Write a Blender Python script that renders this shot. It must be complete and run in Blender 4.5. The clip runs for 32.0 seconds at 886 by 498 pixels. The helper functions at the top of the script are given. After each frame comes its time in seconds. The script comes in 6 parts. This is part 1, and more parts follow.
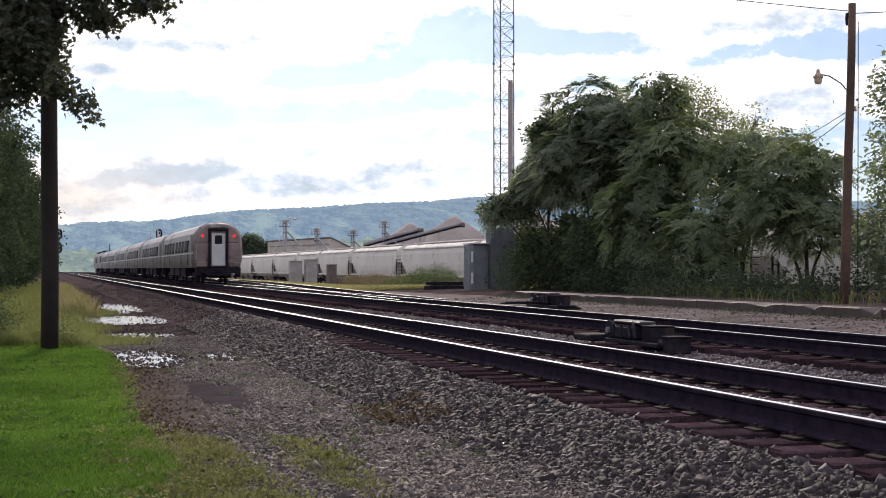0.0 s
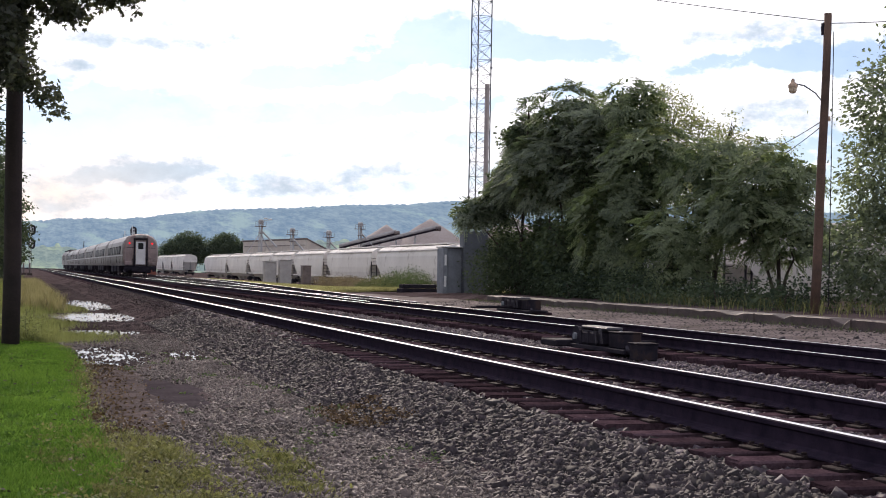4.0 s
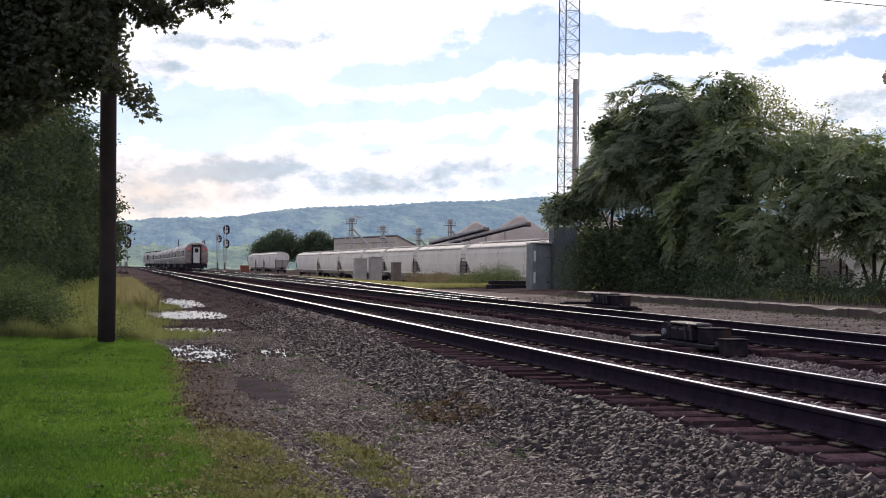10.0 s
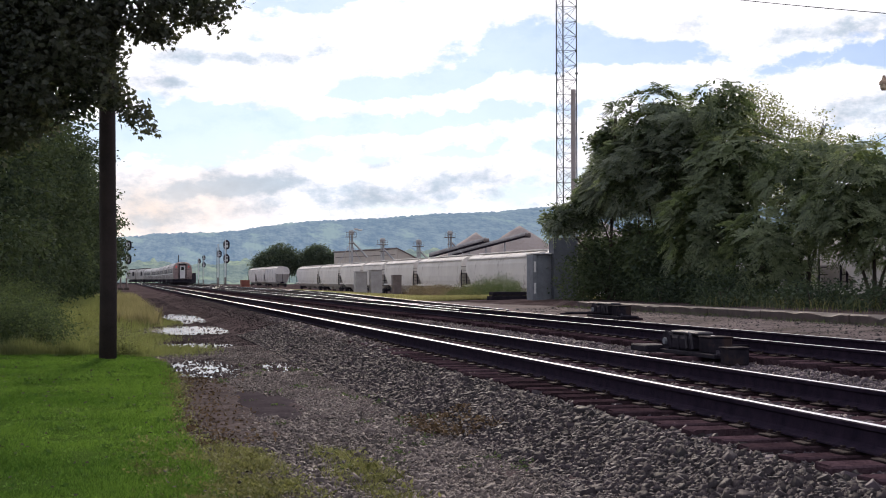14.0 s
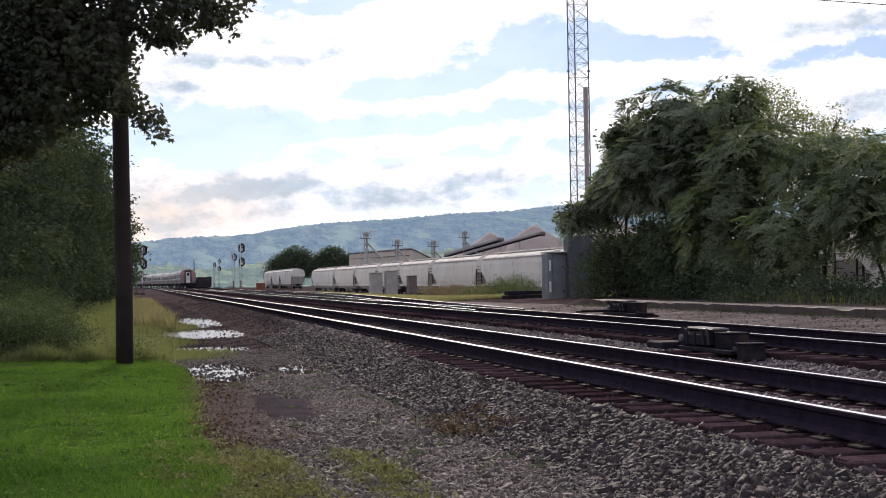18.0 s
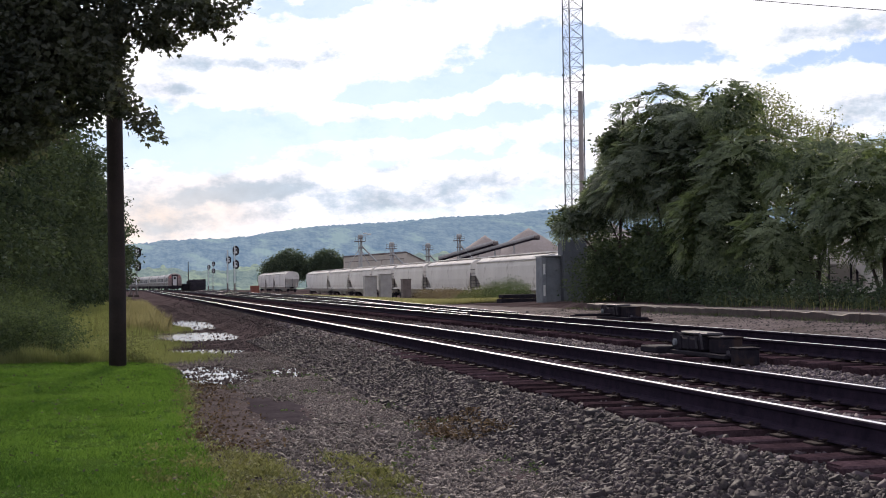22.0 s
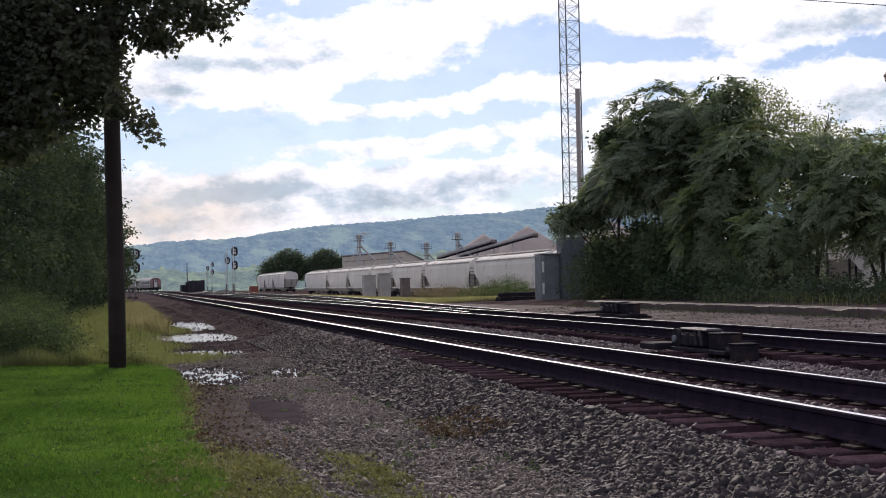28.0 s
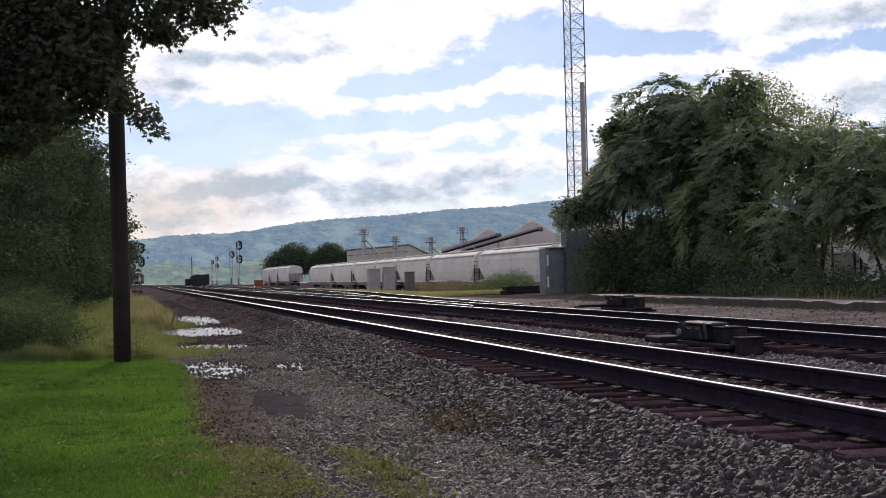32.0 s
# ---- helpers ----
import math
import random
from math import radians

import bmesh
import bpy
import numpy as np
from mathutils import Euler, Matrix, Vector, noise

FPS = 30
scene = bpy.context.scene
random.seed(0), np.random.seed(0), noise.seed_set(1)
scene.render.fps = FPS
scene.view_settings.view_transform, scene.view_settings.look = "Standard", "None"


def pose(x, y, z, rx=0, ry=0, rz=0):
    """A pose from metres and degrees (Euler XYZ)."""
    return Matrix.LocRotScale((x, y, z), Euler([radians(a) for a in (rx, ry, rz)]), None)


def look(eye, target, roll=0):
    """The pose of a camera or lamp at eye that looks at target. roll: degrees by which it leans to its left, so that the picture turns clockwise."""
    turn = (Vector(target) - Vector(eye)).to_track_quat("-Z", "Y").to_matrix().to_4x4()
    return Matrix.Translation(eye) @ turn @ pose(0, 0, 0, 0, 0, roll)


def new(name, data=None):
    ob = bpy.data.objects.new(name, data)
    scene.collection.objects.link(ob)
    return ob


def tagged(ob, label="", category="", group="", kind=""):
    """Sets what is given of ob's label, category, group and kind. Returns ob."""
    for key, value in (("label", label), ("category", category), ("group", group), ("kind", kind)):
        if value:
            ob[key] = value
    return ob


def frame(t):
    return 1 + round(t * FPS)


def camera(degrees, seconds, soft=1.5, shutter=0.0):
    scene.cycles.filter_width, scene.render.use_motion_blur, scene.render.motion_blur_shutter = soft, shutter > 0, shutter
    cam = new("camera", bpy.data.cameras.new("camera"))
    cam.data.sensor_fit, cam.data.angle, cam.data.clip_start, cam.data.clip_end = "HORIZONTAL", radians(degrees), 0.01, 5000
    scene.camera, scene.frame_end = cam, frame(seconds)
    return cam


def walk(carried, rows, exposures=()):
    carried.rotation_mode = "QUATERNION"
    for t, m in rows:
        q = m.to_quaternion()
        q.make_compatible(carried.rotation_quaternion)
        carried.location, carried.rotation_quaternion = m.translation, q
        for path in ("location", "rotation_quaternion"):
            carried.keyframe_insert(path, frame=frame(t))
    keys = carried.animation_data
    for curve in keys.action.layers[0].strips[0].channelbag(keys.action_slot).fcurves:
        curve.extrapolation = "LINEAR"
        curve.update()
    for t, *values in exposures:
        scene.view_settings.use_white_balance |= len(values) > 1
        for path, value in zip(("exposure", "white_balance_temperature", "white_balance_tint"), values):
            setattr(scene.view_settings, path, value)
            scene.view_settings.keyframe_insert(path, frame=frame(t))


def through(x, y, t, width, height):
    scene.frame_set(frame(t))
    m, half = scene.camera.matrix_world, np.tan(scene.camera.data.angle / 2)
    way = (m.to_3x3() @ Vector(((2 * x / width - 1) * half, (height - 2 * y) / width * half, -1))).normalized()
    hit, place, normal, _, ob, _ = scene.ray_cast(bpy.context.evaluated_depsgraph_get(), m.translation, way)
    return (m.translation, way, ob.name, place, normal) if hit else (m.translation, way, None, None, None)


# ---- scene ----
EXPO = [(0.0, 0.66, 6500.0, 16.6), (2.0, 0.69, 6500.0, 16.6), (3.0, 0.80, 6500.0, 16.6), (4.5, 0.66, 6500.0, 16.6), (6.0, 0.57, 6500.0, 16.6), (9.0, 0.53, 6500.0, 16.6), (20.0, 0.52, 6450.0, 16.6), (23.0, 0.50, 6400.0, 16.6), (24.0, 0.41, 6350.0, 16.6), (25.0, 0.37, 6350.0, 16.6), (32.0, 0.31, 6350.0, 16.6)]
cam = camera(36.0, 32.0, soft=1.0)
# the hand-held camera: seconds, place, tilt, lean and turn
EYE = 1.5
walk(cam, [
    (0.0, pose(-0.000, -0.000, EYE + 0.000, 90.831, -0.000, -16.265)),
    (0.5, pose(0.033, 0.096, EYE + -0.008, 90.865, -0.514, -16.459)),
    (1.0, pose(0.026, 0.076, EYE + -0.008, 91.019, -0.443, -16.313)),
    (1.5, pose(0.047, 0.094, EYE + -0.009, 91.226, 0.226, -16.077)),
    (2.0, pose(0.118, 0.109, EYE + -0.008, 91.175, 0.798, -16.321)),
    (2.5, pose(0.216, 0.135, EYE + -0.028, 90.177, -0.028, -17.618)),
    (3.0, pose(0.247, 0.186, EYE + -0.037, 89.430, 0.228, -17.010)),
    (3.5, pose(0.202, 0.168, EYE + -0.025, 90.617, -1.345, -17.437)),
    (5.5, pose(0.204, 0.190, EYE + -0.019, 91.130, 0.011, -16.381)),
    (6.0, pose(0.211, 0.112, EYE + -0.014, 90.471, -0.544, -16.053)),
    (6.5, pose(0.219, 0.079, EYE + -0.010, 90.588, -1.566, -13.929)),
    (7.0, pose(0.227, 0.102, EYE + -0.016, 90.696, -1.176, -12.444)),
    (7.5, pose(0.236, 0.129, EYE + -0.011, 90.721, -1.254, -13.058)),
    (8.0, pose(0.226, 0.122, EYE + -0.014, 90.697, -1.275, -13.320)),
    (8.5, pose(0.235, 0.144, EYE + -0.011, 90.681, -1.104, -13.330)),
    (9.0, pose(0.239, 0.133, EYE + -0.013, 90.730, -0.961, -13.394)),
    (9.5, pose(0.232, 0.121, EYE + -0.013, 90.756, -0.801, -13.398)),
    (10.0, pose(0.239, 0.129, EYE + -0.013, 90.772, -0.704, -13.475)),
    (10.5, pose(0.240, 0.128, EYE + -0.011, 90.843, -0.438, -13.463)),
    (11.0, pose(0.244, 0.128, EYE + -0.007, 90.976, -0.113, -13.515)),
    (11.5, pose(0.243, 0.129, EYE + -0.010, 91.016, -0.170, -13.572)),
    (12.0, pose(0.241, 0.127, EYE + -0.006, 91.036, -0.167, -13.628)),
    (12.5, pose(0.242, 0.130, EYE + -0.005, 91.150, -0.158, -13.560)),
    (13.0, pose(0.243, 0.127, EYE + -0.008, 91.212, 0.117, -13.587)),
    (13.5, pose(0.244, 0.110, EYE + -0.007, 91.252, 0.077, -13.584)),
    (14.0, pose(0.233, 0.102, EYE + -0.008, 91.274, 0.072, -13.457)),
    (14.5, pose(0.242, 0.101, EYE + -0.012, 91.231, 0.122, -13.243)),
    (16.5, pose(0.238, 0.111, EYE + -0.004, 91.175, 1.089, -12.965)),
    (17.0, pose(0.243, 0.098, EYE + -0.004, 91.242, 1.131, -12.850)),
    (17.5, pose(0.248, 0.116, EYE + -0.007, 91.271, 1.131, -12.840)),
    (18.0, pose(0.243, 0.107, EYE + -0.006, 91.280, 0.957, -12.816)),
    (18.5, pose(0.241, 0.107, EYE + -0.007, 91.262, 0.594, -12.860)),
    (19.0, pose(0.234, 0.104, EYE + -0.007, 91.352, 0.650, -12.845)),
    (19.5, pose(0.239, 0.106, EYE + -0.002, 91.420, 0.725, -12.802)),
    (20.0, pose(0.243, 0.115, EYE + -0.003, 91.464, 0.718, -12.760)),
    (20.5, pose(0.244, 0.114, EYE + -0.005, 91.425, 0.734, -12.759)),
    (21.0, pose(0.240, 0.114, EYE + -0.004, 91.408, 0.757, -12.727)),
    (21.5, pose(0.244, 0.120, EYE + -0.006, 91.383, 0.675, -12.910)),
    (22.0, pose(0.254, 0.125, EYE + -0.006, 91.418, 0.747, -13.053)),
    (22.5, pose(0.248, 0.114, EYE + -0.006, 91.441, 0.835, -13.125)),
    (23.0, pose(0.249, 0.104, EYE + -0.003, 91.450, 0.773, -13.189)),
    (23.5, pose(0.251, 0.103, EYE + -0.003, 91.512, 0.952, -13.186)),
    (24.0, pose(0.251, 0.116, EYE + -0.005, 91.550, 1.193, -13.188)),
    (24.5, pose(0.250, 0.113, EYE + -0.008, 91.461, 1.094, -13.287)),
    (25.0, pose(0.241, 0.106, EYE + -0.004, 91.293, 1.265, -13.308)),
    (25.5, pose(0.242, 0.111, EYE + -0.007, 91.289, 1.002, -12.991)),
    (27.5, pose(0.238, 0.110, EYE + -0.007, 91.328, 1.282, -13.141)),
    (28.0, pose(0.252, 0.110, EYE + -0.004, 91.362, 1.290, -13.096)),
    (28.5, pose(0.243, 0.125, EYE + -0.004, 91.397, 1.146, -13.085)),
    (29.0, pose(0.250, 0.116, EYE + -0.005, 91.375, 0.997, -13.203)),
    (29.5, pose(0.252, 0.118, EYE + -0.003, 91.316, 1.178, -13.255)),
    (30.0, pose(0.251, 0.125, EYE + -0.004, 91.291, 1.308, -13.338)),
    (30.5, pose(0.251, 0.133, EYE + -0.010, 91.280, 1.292, -13.288)),
    (31.0, pose(0.250, 0.132, EYE + -0.009, 91.235, 1.175, -13.136)),
    (31.5, pose(0.246, 0.128, EYE + -0.005, 91.196, 1.638, -12.878)),
    (32.0, pose(0.255, 0.126, EYE + -0.003, 91.103, 1.347, -12.904)),
], exposures=EXPO)

# ---------------------------------------------------------------- light
SUN_AZ, SUN_EL = 9.0, 25.0          # degrees: azimuth from +y towards +x, elevation
sun = new("sun", bpy.data.lights.new("sun", "SUN"))
sun.data.energy, sun.data.angle, sun.data.color = 1.7, radians(7.0), (1.0, 0.88, 0.72)
sd = Vector((math.sin(radians(SUN_AZ)) * math.cos(radians(SUN_EL)), math.cos(radians(SUN_AZ)) * math.cos(radians(SUN_EL)), math.sin(radians(SUN_EL))))
sun.matrix_world = look(sd * 50, (0, 0, 0))


class Nodes:
    """Small helper to write node trees as formulas."""

    def __init__(self, tree):
        self.t = tree
        tree.nodes.clear()

    def n(self, kind, out=0, op="", **ins):
        nd = self.t.nodes.new(kind)
        if op:
            nd.operation = op
        for k, v in ins.items():
            key = int(k[1:]) if k[0] == "i" and k[1:].isdigit() else k.replace("_", " ")
            sock = nd.inputs[key]
            if hasattr(v, "is_output"):
                self.t.links.new(v, sock)
            else:
                sock.default_value = v
        return nd.outputs[out]

    def m(self, op, a, b=0.0, c=0.0):
        return self.n("ShaderNodeMath", op=op, i0=a, i1=b, i2=c)

    def noise(self, vec, scale, detail=4.0, rough=0.55, out=0):
        return self.n("ShaderNodeTexNoise", out, Vector=vec, Scale=scale, Detail=detail, Roughness=rough)

    def ramp(self, fac, lo, hi):
        nd = self.t.nodes.new("ShaderNodeMapRange")
        nd.interpolation_type = "SMOOTHSTEP"
        self.t.links.new(fac, nd.inputs[0])
        nd.inputs[1].default_value, nd.inputs[2].default_value = lo, hi
        return nd.outputs[0]

    def mix(self, fac, a, b, mode="MIX"):
        nd = self.t.nodes.new("ShaderNodeMix")
        nd.data_type, nd.blend_type = "RGBA", mode
        for sock, v in ((nd.inputs[0], fac), (nd.inputs[6], a), (nd.inputs[7], b)):
            if hasattr(v, "is_output"):
                self.t.links.new(v, sock)
            else:
                sock.default_value = v if not isinstance(v, tuple) or len(v) == 4 else (*v, 1)
        return nd.outputs[2]


def make_sky():
    """Clouds over a clear sky: noise in the plane of the clouds, swayed towards the gaps and banks of that evening."""
    world = bpy.data.worlds.new("sky")
    scene.world = world
    world.use_nodes = True
    N = Nodes(world.node_tree)
    d = N.n("ShaderNodeTexCoord", 0)
    sep = world.node_tree.nodes.new("ShaderNodeSeparateXYZ")
    world.node_tree.links.new(d, sep.inputs[0])
    x, y, z = sep.outputs
    tex = world.node_tree.nodes.new("ShaderNodeTexSky")
    tex.sky_type, tex.sun_disc = "NISHITA", False
    tex.sun_elevation, tex.sun_rotation, tex.air_density, tex.dust_density, tex.ozone_density = radians(SUN_EL), radians(SUN_AZ), 1.0, 0.4, 2.0
    up = N.m("MAXIMUM", z, 0.0)
    inv = N.m("DIVIDE", 1.0, N.m("ADD", up, 0.09))
    flat = N.n("ShaderNodeCombineXYZ", X=N.m("MULTIPLY", x, inv), Y=N.m("MULTIPLY", y, inv), Z=0.0)
    az = N.m("MULTIPLY", N.m("ARCTAN2", x, y), 57.2958)
    el = N.m("MULTIPLY", N.m("ARCSINE", z), 57.2958)
    wob = N.noise(d, 11.0, 6.0, 0.6, 1)
    wsep = world.node_tree.nodes.new("ShaderNodeSeparateXYZ")
    world.node_tree.links.new(wob, wsep.inputs[0])
    az = N.m("ADD", az, N.m("MULTIPLY", N.m("SUBTRACT", wsep.outputs[0], 0.5), 5.0))
    el = N.m("ADD", el, N.m("MULTIPLY", N.m("SUBTRACT", wsep.outputs[1], 0.5), 2.2))

    def lobe(a, e, ra, re, tilt, k):
        """A soft tilted ellipse at azimuth a and elevation e, in degrees."""
        da, de = N.m("SUBTRACT", az, a), N.m("SUBTRACT", el, e)
        c, s = math.cos(radians(tilt)), math.sin(radians(tilt))
        p = N.m("DIVIDE", N.m("ADD", N.m("MULTIPLY", da, c), N.m("MULTIPLY", de, s)), ra)
        q = N.m("DIVIDE", N.m("SUBTRACT", N.m("MULTIPLY", de, c), N.m("MULTIPLY", da, s)), re)
        r2 = N.m("ADD", N.m("MULTIPLY", p, p), N.m("MULTIPLY", q, q))
        return N.m("MULTIPLY", N.m("EXPONENT", N.m("MULTIPLY", r2, -1.0)), k)

    def total(rows):
        out = None
        for r in rows:
            v = lobe(*r)
            out = v if out is None else N.m("ADD", out, v)
        return out

    tall = N.n("ShaderNodeVectorMath", op="MULTIPLY", i0=d, i1=(1.0, 1.0, 1.9))
    mid = N.noise(tall, 8.0, 5.0, 0.6)
    puff = N.noise(N.n("ShaderNodeVectorMath", op="ADD", i0=tall, i1=(3.1, 7.7, 1.0)), 24.0, 8.0, 0.62)
    cover = N.m("ADD", N.m("ADD", N.m("MULTIPLY", mid, 0.45), N.m("MULTIPLY", puff, 0.85)), -0.15)
    gaps = total(GAPS)
    banks = total(BANKS)
    cover = N.m("ADD", cover, N.m("SUBTRACT", banks, gaps))
    cloud = N.m("MAXIMUM", N.ramp(cover, 0.38, 0.60), 0.16)
    gnoise = N.m("ADD", N.m("MULTIPLY", N.noise(N.n("ShaderNodeVectorMath", op="ADD", i0=tall, i1=(9.0, 1.0, 4.0)), 13.0, 6.0, 0.62), 0.5), N.m("MULTIPLY", N.noise(tall, 34.0, 7.0, 0.65), 0.5))
    grey = N.ramp(N.m("ADD", N.m("MULTIPLY", gnoise, 2.7), N.m("SUBTRACT", total(GREYS), 0.96)), 0.36, 1.06)
    toward = N.m("MAXIMUM", N.n("ShaderNodeVectorMath", 1, op="DOT_PRODUCT", i0=d, i1=tuple(sd)), 0.0)
    shade = N.m("ADD", 0.66, N.m("MULTIPLY", puff, 0.66))
    lit = N.m("ADD", 0.74, N.m("MULTIPLY", N.m("POWER", toward, 3.0), 0.22))
    lit = N.m("MULTIPLY", lit, shade)
    tone = N.mix(grey, (1.0, 1.0, 1.02), (0.42, 0.515, 0.585))
    warm = lobe(1.0, 2.9, 5.0, 1.5, 2, 1.0)
    tone = N.mix(N.m("MULTIPLY", N.m("MULTIPLY", warm, 0.9), N.m("SUBTRACT", 1.0, N.m("MULTIPLY", grey, 0.6))), tone, (0.80, 0.66, 0.52))
    white = N.mix(1.0, tone, N.n("ShaderNodeCombineColor", Red=lit, Green=lit, Blue=lit), "MULTIPLY")
    sky = N.mix(1.0, tex.outputs[0], SKY_TINT, "MULTIPLY")
    col = N.mix(cloud, sky, white)
    bg = N.n("ShaderNodeBackground", Color=col, Strength=1.0)
    out = world.node_tree.nodes.new("ShaderNodeOutputWorld")
    world.node_tree.links.new(bg, out.inputs[0])


# azimuth, elevation, half widths, tilt, weight
SKY_TINT = (0.040, 0.049, 0.064)
GAPS = [(21.2, 9.35, 2.2, 0.6, 0, 0.30), (30.2, 8.85, 5.0, 0.5, 4, 0.30), (17.5, 9.8, 2.6, 0.75, 12, 0.32), (12.5, 8.25, 4.5, 0.45, 8, 0.28), (3.5, 6.1, 6.5, 0.7, 2, 0.34), (14.0, 6.9, 5.5, 0.25, 6, 0.2), (12.0, 5.4, 6.0, 0.22, 4, 0.14), (8.4, 11.5, 3.0, 0.3, 5, 0.25), (15.6, 3.9, 3.4, 0.7, 2, 0.22), (9.8, 3.1, 2.6, 0.4, 3, 0.16), (1.5, 3.4, 2.0, 0.4, 0, 0.12)]
BANKS = [(9.5, 9.9, 7.5, 0.9, 12, 0.34), (3.5, 8.2, 5.0, 0.95, 3, 0.30), (13.0, 7.55, 5.6, 0.28, 7, 0.20), (12.0, 6.05, 6.0, 0.28, 4, 0.20), (8.0, 3.9, 14.0, 0.95, 3, 0.32), (4.0, 2.5, 8.0, 0.8, 0, 0.30), (24.0, 8.6, 4.5, 0.5, 4, 0.28), (30.0, 6.9, 6.0, 1.1, 2, 0.30), (29.0, 10.6, 6.0, 0.85, 0, 0.30), (23.0, 10.7, 3.5, 0.8, 10, 0.28)]
GREYS = [(4.0, 8.96, 2.8, 0.5, 2, 0.50), (7.6, 9.3, 2.0, 0.28, 4, 0.42), (1.7, 7.6, 1.6, 0.4, 0, 0.46), (4.9, 3.85, 4.4, 0.62, 3, 0.60), (15.7, 4.3, 3.6, 1.1, 0, 0.44), (11.0, 3.6, 3.2, 0.9, 3, 0.34), (2.6, 3.1, 2.6, 1.0, 0, 0.22), (1.6, 5.9, 1.6, 0.3, 3, 0.4), (5.8, 3.7, 2.6, 0.35, 4, 0.25), (29.6, 9.9, 3.0, 0.65, 4, 0.58), (31.0, 6.6, 2.6, 0.9, 0, 0.46), (3.0, 2.5, 4.5, 0.45, 0, 0.32)]
make_sky()

# ---------------------------------------------------------------- materials


def material(name, dark, light, scale=4.0, rough=0.8, metal=0.0, bump=0.3, fine=60.0, spec=0.4, island=0.0, stain=None, stain_scale=0.6, stain_at=(0.5, 0.65), coord="Object"):
    """Two-scale variation between two colours, a stain with its own shape, fine relief."""
    mt = bpy.data.materials.new(name)
    mt.use_nodes = True
    N = Nodes(mt.node_tree)
    vec = N.n("ShaderNodeNewGeometry", 0) if coord == "World" else N.n("ShaderNodeTexCoord", 3)
    if coord == "Slope":
        vec = N.n("ShaderNodeVectorMath", op="MULTIPLY", i0=N.n("ShaderNodeNewGeometry", 0), i1=(1.0, 0.12, 1.6))
    a = N.noise(vec, scale, 6.0, 0.65)
    b = N.noise(vec, fine, 3.0, 0.6)
    f = N.m("ADD", N.m("MULTIPLY", a, 0.65), N.m("MULTIPLY", b, 0.35))
    f = N.ramp(f, 0.33, 0.67)
    col = N.mix(f, dark, light)
    if stain:
        col = N.mix(N.m("MULTIPLY", N.ramp(N.noise(vec, stain_scale, 5.0, 0.65), *stain_at), 0.85), col, stain)
    if island:
        geo = N.n("ShaderNodeNewGeometry", "Random Per Island")
        obj = N.n("ShaderNodeObjectInfo", "Random")
        r = N.m("FRACT", N.m("ADD", geo, obj))
        v = N.m("ADD", N.m("MULTIPLY", r, 2 * island), 1.0 - island)
        cmb = N.n("ShaderNodeCombineColor", Red=v, Green=v, Blue=v)
        col = N.mix(1.0, col, cmb, "MULTIPLY")
    bs = mt.node_tree.nodes.new("ShaderNodeBsdfPrincipled")
    mt.node_tree.links.new(col, bs.inputs["Base Color"])
    rv = N.m("ADD", N.m("MULTIPLY", b, 0.25), rough - 0.125)
    mt.node_tree.links.new(rv, bs.inputs["Roughness"])
    bs.inputs["Metallic"].default_value = metal
    bs.inputs["Specular IOR Level"].default_value = spec
    if bump:
        bp = N.n("ShaderNodeBump", 0, Strength=bump, Distance=0.01, Height=f)
        mt.node_tree.links.new(bp, bs.inputs["Normal"])
    out = mt.node_tree.nodes.new("ShaderNodeOutputMaterial")
    mt.node_tree.links.new(bs.outputs[0], out.inputs[0])
    return mt


def leaf_material(name, dark, light, through=0.4, rough=0.5, gloss=0.2, speckle=0.4):
    mt = bpy.data.materials.new(name)
    mt.use_nodes = True
    N = Nodes(mt.node_tree)
    r = N.n("ShaderNodeNewGeometry", "Random Per Island")
    big = N.noise(N.n("ShaderNodeTexCoord", 3), 0.5, 3.0, 0.6)
    f = N.ramp(N.m("ADD", N.m("MULTIPLY", r, speckle), N.m("MULTIPLY", big, 1.1 - speckle)), 0.3, 0.78)
    col = N.mix(f, dark, light)
    bs = N.n("ShaderNodeBsdfPrincipled", 0, Base_Color=col, Roughness=rough, Specular_IOR_Level=gloss)
    tr = N.n("ShaderNodeBsdfTranslucent", 0, Color=N.mix(1.0, col, (1.3, 1.4, 0.8), "MULTIPLY"))
    mx = N.n("ShaderNodeMixShader", 0, i0=through, i1=bs, i2=tr)
    out = mt.node_tree.nodes.new("ShaderNodeOutputMaterial")
    mt.node_tree.links.new(mx, out.inputs[0])
    return mt


def glow_material(name, colour, strength):
    mt = bpy.data.materials.new(name)
    mt.use_nodes = True
    N = Nodes(mt.node_tree)
    e = N.n("ShaderNodeEmission", 0, Color=(*colour, 1), Strength=strength)
    out = mt.node_tree.nodes.new("ShaderNodeOutputMaterial")
    mt.node_tree.links.new(e, out.inputs[0])
    return mt


# ---------------------------------------------------------------- mesh tools


def mesh_from(name, verts, faces, mat=None, smooth=False):
    me = bpy.data.meshes.new(name)
    me.from_pydata([tuple(v) for v in verts], [], [tuple(f) for f in faces])
    me.update()
    if mat:
        me.materials.append(mat)
    if smooth:
        me.polygons.foreach_set("use_smooth", [True] * len(me.polygons))
    return me


